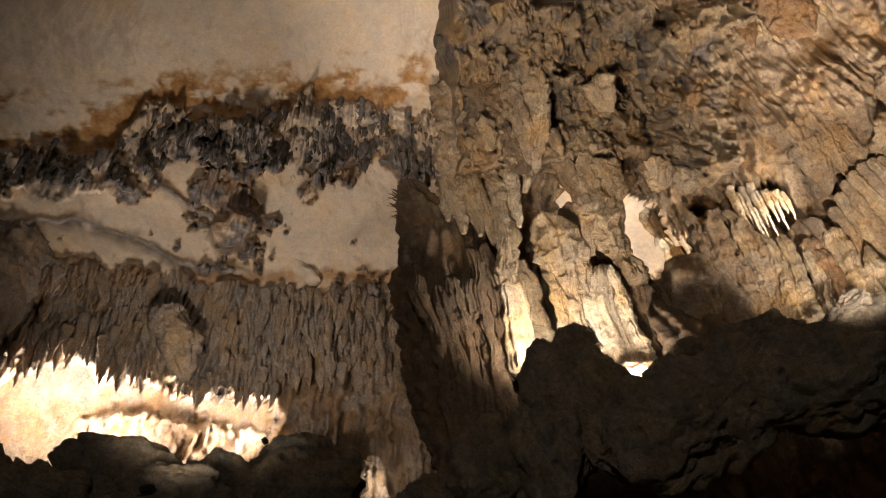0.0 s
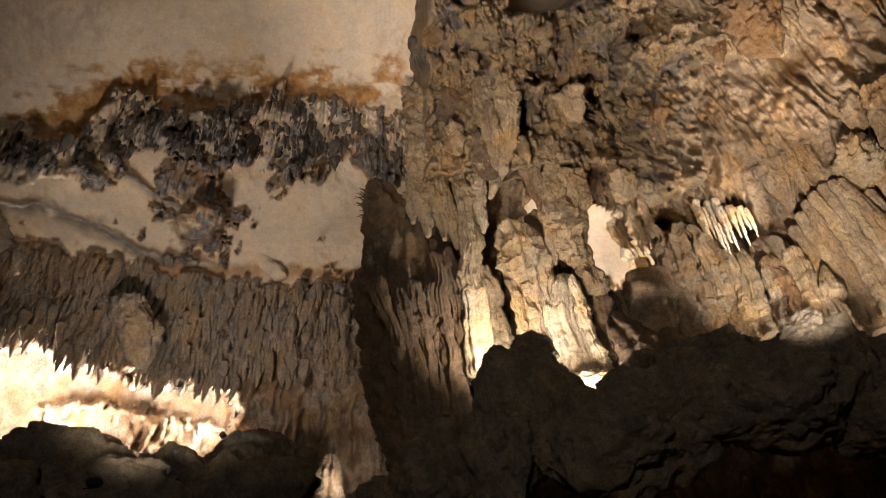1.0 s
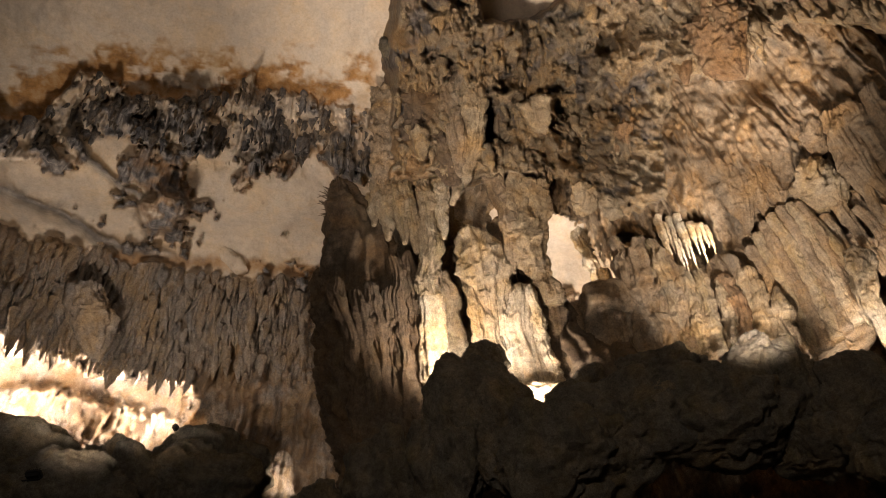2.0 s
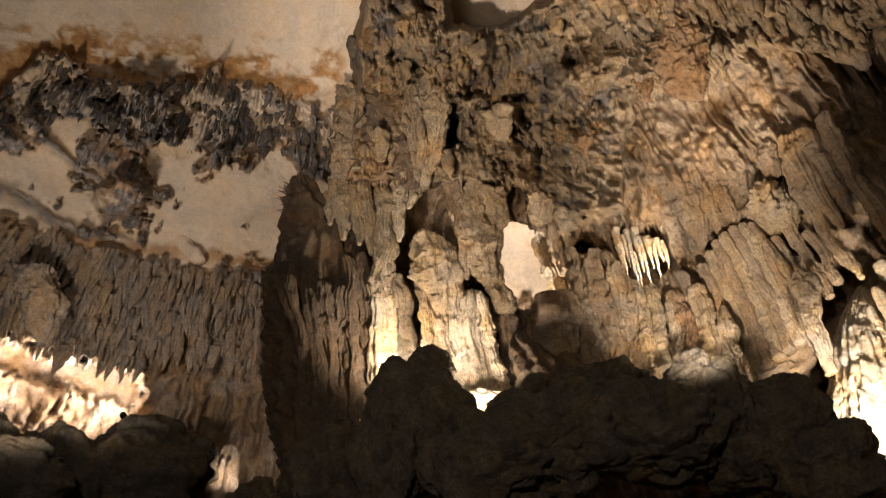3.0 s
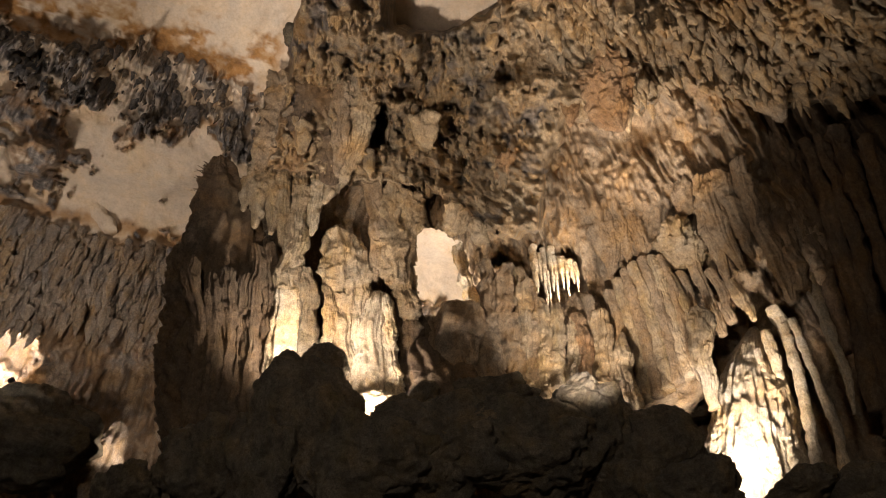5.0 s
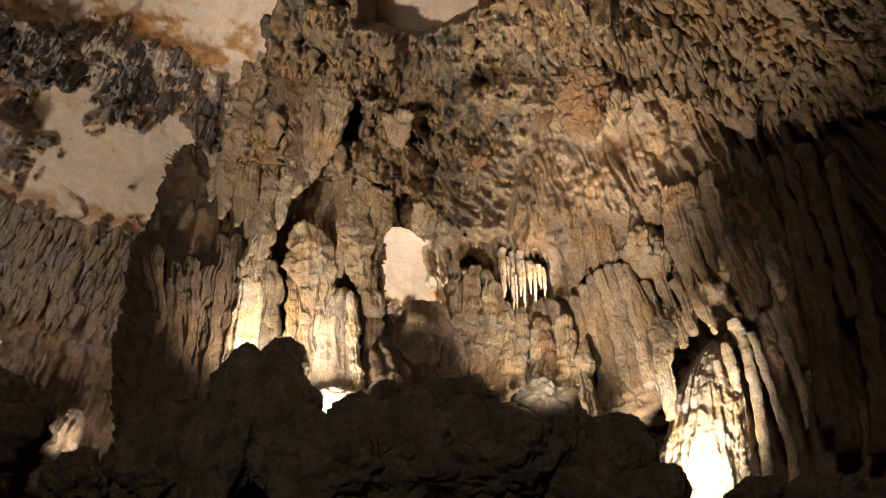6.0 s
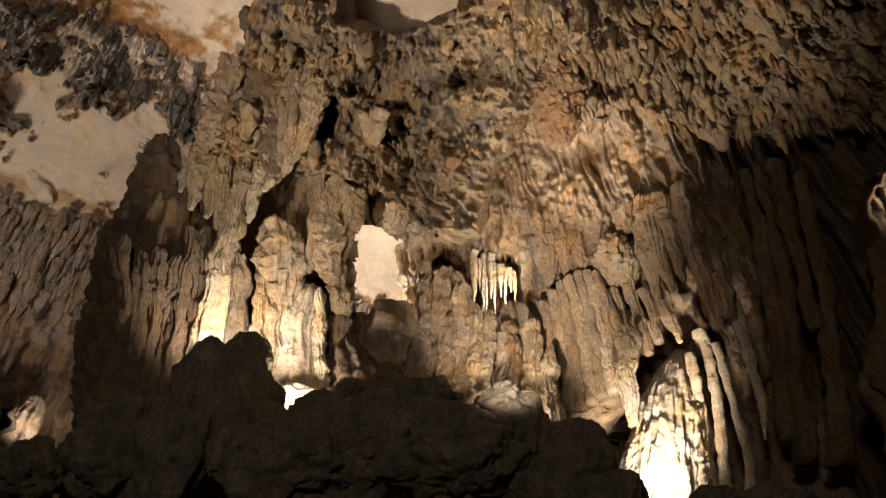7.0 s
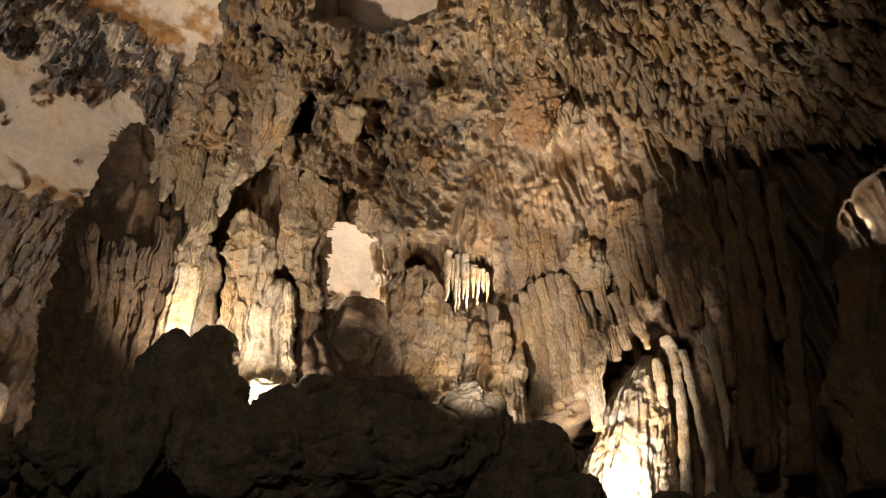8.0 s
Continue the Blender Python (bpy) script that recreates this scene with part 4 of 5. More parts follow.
flow_column("stalactite", [(13.25, 7.23, 17.76, 0.408), (13.33, 7.29, 17.27, 0.345), (13.40, 7.38, 16.81, 0.114)], 1529, STONE, "tan blunt stalactite at the end of the ceiling", "stalactite", None, pop=0.15)
flow_column("hump", [(6.09, 12.22, 12.85, 0.286), (6.14, 12.31, 12.70, 0.596), (6.12, 12.32, 12.13, 0.710), (6.11, 12.43, 11.51, 0.744), (6.03, 12.35, 10.16, 0.839)], 1536, STONE, "", "", WINDOW_HUMP, round_top=0.06, flutes=0.12, ribs=6)
flow_column("flow_fold", [(5.61, 12.20, 12.39, 0.152), (5.63, 12.08, 11.76, 0.245), (5.72, 12.05, 11.01, 0.285), (5.81, 12.01, 9.91, 0.317)], 1543, STONE, "", "", WINDOW_HUMP, round_top=0.06)
flow_column("flow_fold", [(6.67, 11.95, 12.53, 0.154), (6.67, 11.85, 11.76, 0.260), (6.71, 11.83, 11.23, 0.290), (6.71, 11.82, 9.97, 0.320)], 1550, STONE, "", "", WINDOW_HUMP, round_top=0.06)
flow_column("flow_fold", [(6.22, 11.84, 12.27, 0.150), (6.25, 11.71, 11.72, 0.244), (6.28, 11.70, 11.34, 0.216), (6.30, 11.69, 10.97, 0.094)], 1557, STONE, "", "", WINDOW_HUMP, round_top=0.06)
flow_column("flow_fold", [(5.27, 12.01, 11.77, 0.146), (5.39, 11.86, 11.09, 0.353), (5.47, 11.72, 10.32, 0.475), (5.53, 11.69, 9.41, 0.542)], 1564, UMBER_AND_SHADE, "", "", WINDOW_HUMP, round_top=0.1, lumps=0.16)
flow_column("flow_fold", [(6.02, 11.71, 10.99, 0.165), (6.05, 11.58, 10.49, 0.321), (6.06, 11.47, 9.63, 0.373)], 1571, UMBER_AND_SHADE, "", "", WINDOW_HUMP, round_top=0.12, lumps=0.16)
flow_column("window_column", [(7.86, 16.03, 20.60, 0.422), (8.01, 15.97, 19.10, 0.295), (8.11, 15.92, 17.84, 0.249), (8.19, 15.88, 16.00, 0.303)], 1578, CALCITE, "bright cream column inside the window", "column", None, flutes=0.15)
flow_column("column", [(7.49, 13.11, 15.83, 0.137), (7.49, 12.98, 14.90, 0.221), (7.44, 12.80, 13.60, 0.223), (7.26, 12.46, 11.18, 0.250)], 1585, STONE, "tan fluted dripstone column below the dark pocket", "column", None, round_top=0.04, ribs=7)
flow_column("column", [(7.96, 12.81, 15.37, 0.224), (7.83, 12.77, 14.62, 0.305), (7.67, 12.65, 13.36, 0.276), (7.40, 12.35, 11.00, 0.297)], 1592, STONE, "tan fluted dripstone column below the dark pocket", "column", None, round_top=0.04, ribs=7)
flow_column("column", [(8.26, 12.63, 15.22, 0.134), (8.20, 12.52, 14.33, 0.201), (8.00, 12.36, 12.71, 0.201), (7.72, 12.18, 10.95, 0.222)], 1599, COLUMN, "tan fluted dripstone column below the dark pocket", "column", None, round_top=0.04, ribs=7)
flow_column("column", [(8.48, 12.31, 13.94, 0.141), (8.43, 12.21, 13.23, 0.191), (8.31, 12.11, 12.27, 0.170), (8.04, 11.99, 10.90, 0.209)], 1606, COLUMN, "pale dripping column below the lit niche", "column", None, round_top=0.04, ribs=7)
flow_column("column", [(8.75, 12.10, 13.67, 0.125), (8.67, 12.03, 12.97, 0.175), (8.50, 11.95, 12.05, 0.168), (8.27, 11.85, 10.86, 0.208)], 1613, COLUMN, "pale dripping column below the lit niche", "column", None, round_top=0.04, ribs=7)
flow_column("column", [(8.43, 12.46, 14.73, 0.116), (8.35, 12.37, 13.87, 0.140), (8.16, 12.27, 12.68, 0.160), (7.92, 12.10, 11.09, 0.174)], 1620, STONE, "pale dripping column below the lit niche", "column", None, round_top=0.04, ribs=7)
flow_column("column", [(7.89, 12.57, 13.53, 0.111), (7.79, 12.45, 12.55, 0.160), (7.66, 12.35, 11.65, 0.166), (7.55, 12.27, 10.98, 0.185)], 1627, STONE, "pale dripping column below the lit niche", "column", None, round_top=0.04, ribs=7)
flow_column("column", [(7.48, 12.78, 13.60, 0.111), (7.42, 12.61, 12.42, 0.159), (7.29, 12.41, 11.01, 0.186)], 1634, STONE, "pale dripping column below the lit niche", "column", None, round_top=0.04, ribs=7)
flow_column("stalagmite", [(8.35, 12.06, 12.61, 0.053), (8.26, 12.00, 12.02, 0.142), (8.16, 11.94, 11.41, 0.188), (8.05, 11.89, 10.56, 0.205)], 1641, COLUMN, "pale knobbly stalagmite stump", "stalagmite", None, round_top=0.04, pop=0.1)
flow_column("stalagmite", [(8.97, 11.78, 13.03, 0.054), (8.84, 11.75, 12.30, 0.143), (8.70, 11.72, 11.46, 0.176), (8.54, 11.70, 10.40, 0.204)], 1648, COLUMN, "pale bumpy stalagmite at the wall foot", "stalagmite", None, pop=0.1, round_top=0.04)
flow_column("column", [(9.18, 11.75, 13.07, 0.162), (9.11, 11.68, 12.49, 0.197), (9.00, 11.63, 11.63, 0.177), (8.82, 11.64, 10.55, 0.217)], 1655, RUST, "amber-stained dripstone column", "column", None)
flow_column("rock_boss", [(9.64, 12.29, 14.43, 0.146), (9.58, 12.20, 14.11, 0.344), (9.55, 12.23, 13.53, 0.365), (9.39, 12.22, 12.28, 0.321), (9.21, 12.22, 10.99, 0.329)], 1662, STONE, "brown rounded rock knob beside the niche", "rock boss", None, round_top=0.2, rings=60, lumps=0.15)
flow_column("column", [(9.69, 11.76, 13.38, 0.179), (9.64, 11.67, 12.61, 0.227), (9.46, 11.55, 11.52, 0.215), (9.16, 11.52, 10.00, 0.260)], 1669, COLUMN, "smooth pale dripstone column", "column", None, round_top=0.05)
flow_column("stalagmite", [(9.95, 11.43, 12.51, 0.066), (9.85, 11.38, 11.80, 0.179), (9.72, 11.36, 10.85, 0.233), (9.52, 11.39, 9.72, 0.280)], 1676, COLUMN, "lit cream flowstone lump at the foot of the wall", "stalagmite", None, round_top=0.08, pop=0.15)
flow_column("stalactite", [(9.17, 13.38, 16.96, 0.126), (9.17, 13.38, 16.56, 0.096), (9.12, 13.41, 15.79, 0.071), (9.09, 13.42, 15.05, 0.027)], 1683, CALCITE, "brightly lit cream stalactite in the niche", "stalactite", None, rings=60, sides=30)
flow_column("stalactite", [(9.29, 13.31, 16.66, 0.071), (9.28, 13.31, 16.26, 0.054), (9.26, 13.32, 15.86, 0.041), (9.26, 13.32, 15.46, 0.016)], 1690, CALCITE, "brightly lit cream stalactite in the niche", "stalactite", None, rings=60, sides=30)
flow_column("stalactite", [(9.41, 13.23, 16.81, 0.089), (9.40, 13.23, 16.41, 0.068), (9.34, 13.27, 15.54, 0.051), (9.30, 13.30, 14.72, 0.019)], 1697, CALCITE, "brightly lit cream stalactite in the niche", "stalactite", None, rings=60, sides=30)
flow_column("stalactite", [(9.58, 13.12, 16.85, 0.107), (9.57, 13.12, 16.45, 0.082), (9.52, 13.15, 15.77, 0.061), (9.49, 13.17, 15.12, 0.023)], 1704, CALCITE, "brightly lit cream stalactite in the niche", "stalactite", None, rings=60, sides=30)
flow_column("stalactite", [(9.65, 13.07, 16.43, 0.070), (9.64, 13.08, 16.04, 0.054), (9.59, 13.11, 15.31, 0.040), (9.55, 13.14, 14.62, 0.015)], 1711, CALCITE, "brightly lit cream stalactite in the niche", "stalactite", None, rings=60, sides=30)
flow_column("stalactite", [(9.77, 12.99, 16.35, 0.088), (9.76, 12.99, 15.96, 0.067), (9.74, 13.01, 15.56, 0.050), (9.73, 13.02, 15.17, 0.019)], 1718, CALCITE, "brightly lit cream stalactite in the niche", "stalactite", None, rings=60, sides=30)
flow_column("stalactite", [(9.88, 12.91, 16.18, 0.070), (9.87, 12.92, 15.80, 0.053), (9.83, 12.95, 15.27, 0.040), (9.80, 12.97, 14.75, 0.015)], 1725, CALCITE, "brightly lit cream stalactite in the niche", "stalactite", None, rings=60, sides=30)
flow_column("stalactite", [(9.99, 12.84, 16.11, 0.069), (9.98, 12.85, 15.72, 0.053), (9.97, 12.85, 15.50, 0.040), (9.97, 12.85, 15.27, 0.015)], 1732, CALCITE, "brightly lit cream stalactite in the niche", "stalactite", None, rings=60, sides=30)
flow_column("stalactite", [(10.08, 12.77, 15.99, 0.069), (10.07, 12.78, 15.61, 0.053), (10.04, 12.80, 15.27, 0.040), (10.03, 12.81, 14.92, 0.015)], 1739, CALCITE, "brightly lit cream stalactite in the niche", "stalactite", None, rings=60, sides=30)
flow_column("stalactite", [(9.42, 13.22, 15.95, 0.052), (9.41, 13.22, 15.57, 0.040), (9.39, 13.24, 15.11, 0.030), (9.37, 13.25, 14.66, 0.011)], 1746, CALCITE, "brightly lit cream stalactite in the niche", "stalactite", None, rings=60, sides=30)
flow_column("mound_body", [(11.82, 11.95, 15.92, 0.375), (12.05, 12.41, 15.75, 0.885), (12.27, 12.75, 14.65, 1.143), (12.29, 13.00, 13.32, 1.160), (12.13, 13.27, 11.58, 1.126)], 1753, STONE, "", "", FLOWSTONE_MOUND, round_top=0.06, sides=110, ribs=18)
flow_column("flute", [(10.28, 11.90, 14.21, 0.130), (10.37, 11.98, 13.55, 0.183), (10.47, 12.17, 12.50, 0.178), (10.52, 12.51, 11.13, 0.197)], 1760, STONE, "", "", FLOWSTONE_MOUND, scales=0.14, lumps=0.06, flutes=0.12, ribs=5, wander=0.45)
flow_column("flute", [(10.43, 11.67, 14.44, 0.130), (10.55, 11.72, 13.76, 0.184), (10.69, 11.88, 12.68, 0.178), (10.77, 12.20, 11.30, 0.184)], 1767, COLUMN, "", "", FLOWSTONE_MOUND, scales=0.14, lumps=0.06, flutes=0.12, ribs=5, wander=0.45)
flow_column("flute", [(10.57, 11.45, 14.61, 0.130), (10.71, 11.51, 13.82, 0.183), (10.85, 11.71, 12.59, 0.177), (10.97, 11.98, 11.28, 0.170)], 1774, STONE, "", "", FLOWSTONE_MOUND, scales=0.14, lumps=0.06, flutes=0.12, ribs=5, wander=0.45)
flow_column("flute", [(10.73, 11.23, 14.70, 0.130), (10.88, 11.28, 13.87, 0.169), (11.01, 11.49, 12.64, 0.162), (11.14, 11.75, 11.32, 0.156)], 1781, COLUMN, "", "", FLOWSTONE_MOUND, scales=0.14, lumps=0.06, flutes=0.12, ribs=5, wander=0.45)
flow_column("flute", [(10.91, 11.07, 14.77, 0.130), (11.06, 11.12, 13.97, 0.169), (11.19, 11.33, 12.74, 0.163), (11.33, 11.58, 11.41, 0.156)], 1788, STONE, "", "", FLOWSTONE_MOUND, scales=0.14, lumps=0.06, flutes=0.12, ribs=5, wander=0.45)
flow_column("flute", [(11.10, 10.93, 14.78, 0.130), (11.22, 10.99, 14.01, 0.155), (11.37, 11.17, 12.84, 0.149), (11.50, 11.43, 11.50, 0.156)], 1795, COLUMN, "", "", FLOWSTONE_MOUND, scales=0.14, lumps=0.06, flutes=0.12, ribs=5, wander=0.45)
flow_column("flute", [(11.25, 10.83, 14.70, 0.115), (11.38, 10.89, 13.97, 0.154), (11.52, 11.04, 12.87, 0.149), (11.65, 11.31, 11.53, 0.156)], 1802, STONE, "", "", FLOWSTONE_MOUND, scales=0.14, lumps=0.06, flutes=0.12, ribs=5, wander=0.45)
flow_column("flute", [(11.36, 10.85, 14.40, 0.099), (11.51, 10.87, 13.71, 0.139), (11.64, 11.03, 12.64, 0.134), (11.79, 11.26, 11.38, 0.142)], 1809, COLUMN, "", "", FLOWSTONE_MOUND, scales=0.14, lumps=0.06, flutes=0.12, ribs=5, wander=0.45)
flow_column("flute", [(11.59, 10.51, 12.87, 0.160), (11.54, 10.56, 12.43, 0.314), (11.52, 10.72, 11.89, 0.258), (11.59, 10.93, 11.12, 0.164), (11.67, 11.13, 10.53, 0.124)], 1816, COLUMN, "", "", FLOWSTONE_MOUND, round_top=0.1, pop=0.12)
flow_column("fold", [(10.39, 11.13, 16.99, 0.217), (10.41, 11.25, 16.55, 0.429), (10.34, 11.52, 15.91, 0.393), (10.42, 11.74, 15.29, 0.209), (10.50, 11.91, 14.87, 0.074)], 1823, STONE, "", "", DRAPERY_GROUP, pop=0.1)
flow_column("fold", [(10.63, 11.09, 16.35, 0.152), (10.72, 11.21, 15.74, 0.179), (10.78, 11.35, 15.27, 0.133), (10.85, 11.50, 14.91, 0.044)], 1830, STONE, "", "", DRAPERY_GROUP)
flow_column("fold", [(10.87, 10.82, 16.39, 0.151), (10.95, 10.94, 15.78, 0.179), (11.08, 11.04, 15.18, 0.132), (11.20, 11.13, 14.83, 0.044)], 1837, STONE, "", "", DRAPERY_GROUP)
flow_column("fold", [(11.60, 10.29, 15.47, 0.233), (11.55, 10.49, 15.12, 0.433), (11.65, 10.58, 14.74, 0.430), (11.79, 10.62, 14.43, 0.199)], 1844, COLUMN, "knobbly pale lump", "", DRAPERY_GROUP, pop=0.3, rings=100)
flow_column("fold", [(11.87, 10.15, 14.92, 0.199), (11.90, 10.33, 14.59, 0.312), (11.98, 10.46, 14.28, 0.141)], 1851, COLUMN, "knobbly pale lump", "", DRAPERY_GROUP, pop=0.3)
flow_column("fold", [(11.74, 9.68, 16.52, 0.207), (11.78, 9.83, 16.02, 0.264), (11.83, 9.92, 15.61, 0.145)], 1858, STONE, "", "", DRAPERY_GROUP, pop=0.1)
flow_column("fold", [(11.17, 10.22, 17.11, 0.305), (11.11, 10.51, 16.49, 0.332), (11.01, 10.78, 16.07, 0.150)], 1865, STONE, "", "", DRAPERY_GROUP, pop=0.05)
flow_column("fold", [(12.17, 9.14, 16.21, 0.232), (12.22, 9.32, 15.66, 0.343), (12.29, 9.56, 14.89, 0.239), (12.50, 9.70, 14.12, 0.151), (12.65, 9.82, 13.70, 0.054)], 1872, STONE, "", "", DRAPERY_GROUP, pop=0.12)
flow_column("fold", [(12.01, 9.38, 16.29, 0.161), (12.06, 9.64, 15.50, 0.201), (12.16, 9.84, 14.71, 0.169), (12.37, 10.05, 14.01, 0.124), (12.54, 10.23, 13.48, 0.055)], 1879, STONE, "", "", DRAPERY_GROUP)
flow_column("fold", [(12.35, 8.89, 16.11, 0.201), (12.43, 9.06, 15.46, 0.268), (12.54, 9.25, 14.68, 0.194), (12.69, 9.37, 14.07, 0.122), (12.79, 9.45, 13.80, 0.041)], 1886, STONE, "", "", DRAPERY_GROUP, pop=0.1)
flow_column("fold", [(12.47, 8.48, 16.14, 0.170), (12.66, 8.70, 15.38, 0.195), (12.77, 8.90, 14.61, 0.164), (12.83, 9.09, 14.04, 0.054)], 1893, STONE, "", "", DRAPERY_GROUP)
flow_column("fold", [(11.92, 10.44, 14.41, 0.113), (12.12, 10.60, 13.85, 0.140), (12.32, 10.76, 13.30, 0.138), (12.32, 10.76, 12.43, 0.107)], 1900, STONE, "", "", DRAPERY_GROUP)
flow_column("fold", [(12.22, 10.31, 14.00, 0.111), (12.43, 10.46, 13.45, 0.137), (12.51, 10.56, 12.67, 0.107)], 1907, STONE, "", "", DRAPERY_GROUP)
flow_column("fold", [(12.50, 10.18, 13.61, 0.110), (12.72, 10.23, 13.16, 0.163), (12.78, 10.25, 12.77, 0.080)], 1914, COLUMN, "", "", DRAPERY_GROUP)
flow_column("fold", [(11.72, 10.83, 14.30, 0.114), (11.89, 11.01, 13.75, 0.127), (11.97, 11.12, 13.31, 0.083)], 1921, STONE, "", "", DRAPERY_GROUP)
flow_column("fold", [(10.01, 11.26, 17.81, 0.191), (9.99, 11.48, 17.09, 0.219), (9.95, 11.73, 16.42, 0.154), (9.93, 11.90, 15.92, 0.046)], 1928, STONE, "", "", DRAPERY_GROUP)
flow_column("fold", [(9.45, 11.68, 18.06, 0.226), (9.50, 11.83, 17.38, 0.254), (9.56, 11.94, 16.83, 0.094)], 1935, STONE, "", "", DRAPERY_GROUP)
flow_column("fold", [(8.93, 11.76, 18.69, 0.131), (9.00, 12.05, 18.04, 0.162), (9.01, 12.25, 17.29, 0.064)], 1942, STONE, "", "", DRAPERY_GROUP)
flow_column("fold", [(9.20, 11.58, 18.59, 0.130), (9.26, 11.87, 17.94, 0.161), (9.28, 12.09, 17.11, 0.063)], 1949, STONE, "", "", DRAPERY_GROUP)
flow_column("fold", [(12.87, 8.90, 14.26, 0.189), (13.08, 9.08, 13.56, 0.239), (13.26, 9.26, 13.05, 0.210), (13.41, 9.48, 12.59, 0.104)], 1956, STONE, "", "", DRAPERY_GROUP)
flow_column("fold", [(13.19, 8.82, 13.54, 0.158), (13.36, 8.92, 13.14, 0.235), (13.51, 9.15, 12.68, 0.129)], 1963, STONE, "", "", DRAPERY_GROUP)
# Same stone as the wall, coloured darker in place of the shade on it.
flow_column("flowstone_fold", [(14.23, 9.04, 19.00, 0.201), (14.47, 9.38, 17.24, 0.237), (14.71, 9.74, 15.66, 0.214), (14.85, 10.06, 14.56, 0.139)], 1970, UMBER_AND_SHADE, "long smooth fold of flowstone down the wall, shade put into its colour", "flowstone fold", None, sides=40, rings=90, scales=0.03, lumps=0.14, flutes=0.3, ribs=7)
flow_column("flowstone_fold", [(14.52, 8.75, 18.64, 0.168), (14.78, 9.12, 16.83, 0.189), (15.06, 9.41, 15.26, 0.154), (15.21, 9.58, 14.45, 0.055)], 1977, UMBER_AND_SHADE, "long smooth fold of flowstone down the wall, shade put into its colour", "flowstone fold", None, sides=40, rings=90, scales=0.03, lumps=0.14, flutes=0.3, ribs=7)
flow_column("flowstone_fold", [(14.73, 8.60, 18.36, 0.136), (14.95, 8.97, 16.74, 0.174), (15.16, 9.29, 15.38, 0.140), (15.33, 9.59, 14.30, 0.082)], 1984, UMBER_AND_SHADE, "long smooth fold of flowstone down the wall, shade put into its colour", "flowstone fold", None, sides=40, rings=90, scales=0.03, lumps=0.14, flutes=0.3, ribs=7)
flow_column("flowstone_fold", [(15.42, 7.53, 17.36, 0.256), (15.48, 7.77, 16.77, 0.197), (15.65, 8.18, 15.51, 0.191), (15.84, 8.55, 14.31, 0.159), (15.92, 8.92, 12.81, 0.178)], 1991, UMBER_AND_SHADE, "long smooth fold of flowstone down the wall, shade put into its colour", "flowstone fold", None, sides=40, rings=90, scales=0.03, lumps=0.14, flutes=0.3, ribs=7)
flow_column("flowstone_fold", [(15.12, 8.34, 17.77, 0.177), (15.34, 8.74, 16.19, 0.199), (15.54, 9.25, 14.66, 0.192), (15.54, 9.74, 12.65, 0.207), (15.36, 10.36, 10.49, 0.243)], 1998, UMBER_AND_SHADE, "long smooth fold of flowstone down the wall, shade put into its colour", "flowstone fold", None, sides=40, rings=90, scales=0.03, lumps=0.14, flutes=0.3, ribs=7)
flow_column("flowstone_fold", [(15.35, 8.01, 17.60, 0.145), (15.54, 8.44, 16.17, 0.183), (15.77, 8.99, 14.49, 0.190), (15.73, 9.59, 12.26, 0.204), (15.53, 10.32, 9.93, 0.237)], 2005, UMBER_AND_SHADE, "long smooth fold of flowstone down the wall, shade put into its colour", "flowstone fold", None, sides=40, rings=90, scales=0.03, lumps=0.14, flutes=0.3, ribs=7)
flow_column("flowstone_fold", [(15.82, 7.31, 16.84, 0.167), (15.98, 7.76, 15.63, 0.204), (16.22, 8.34, 14.05, 0.210), (16.19, 8.98, 11.93, 0.223), (15.96, 9.79, 9.72, 0.255)], 2012, UMBER_AND_SHADE, "long smooth fold of flowstone down the wall, shade put into its colour", "flowstone fold", None, sides=40, rings=90, scales=0.03, lumps=0.14, flutes=0.3, ribs=7)
flow_column("flowstone_fold", [(15.17, 8.77, 17.79, 0.150), (15.34, 9.32, 16.12, 0.173), (15.51, 9.90, 14.23, 0.165), (15.42, 10.34, 12.21, 0.169)], 2019, UMBER_AND_SHADE, "long smooth fold of flowstone down the wall, shade put into its colour", "flowstone fold", None, sides=40, rings=90, scales=0.03, lumps=0.14, flutes=0.3, ribs=7)
flow_column("cone", [(13.34, 10.83, 12.88, 0.097), (13.12, 10.93, 12.25, 0.405), (12.83, 11.09, 11.33, 0.678), (12.54, 11.25, 10.19, 0.898), (12.25, 11.40, 9.02, 1.045), (12.05, 11.59, 7.98, 1.116)], 2026, CALCITE, "", "", FLOWSTONE_CONE, sides=150, rings=170, flutes=0.14, scales=0.0, ribs=30, lumps=0.03, pop=0.03, wander=0.25, rough=0.4)
flow_column("rib", [(12.96, 10.20, 12.19, 0.105), (12.94, 10.22, 11.40, 0.114), (13.09, 10.59, 10.48, 0.112), (12.92, 10.77, 9.07, 0.117), (12.78, 10.93, 8.02, 0.124)], 2033, CALCITE, "", "", FLOWSTONE_CONE, scales=0.05, lumps=0.12, flutes=0.15, ribs=5, wander=0.6)
flow_column("rib", [(12.77, 10.42, 11.81, 0.078), (12.73, 10.46, 10.91, 0.100), (12.63, 10.57, 9.83, 0.096), (12.74, 10.96, 8.88, 0.117)], 2040, CALCITE, "", "", FLOWSTONE_CONE, scales=0.05, lumps=0.12, flutes=0.15, ribs=5, wander=0.6)
flow_column("rib", [(13.48, 10.12, 12.67, 0.107), (13.46, 10.15, 11.78, 0.117), (13.36, 10.27, 10.63, 0.111), (13.22, 10.43, 9.45, 0.118), (13.04, 10.64, 8.05, 0.123)], 2047, CALCITE, "", "", FLOWSTONE_CONE, scales=0.05, lumps=0.12, flutes=0.15, ribs=5, wander=0.6)
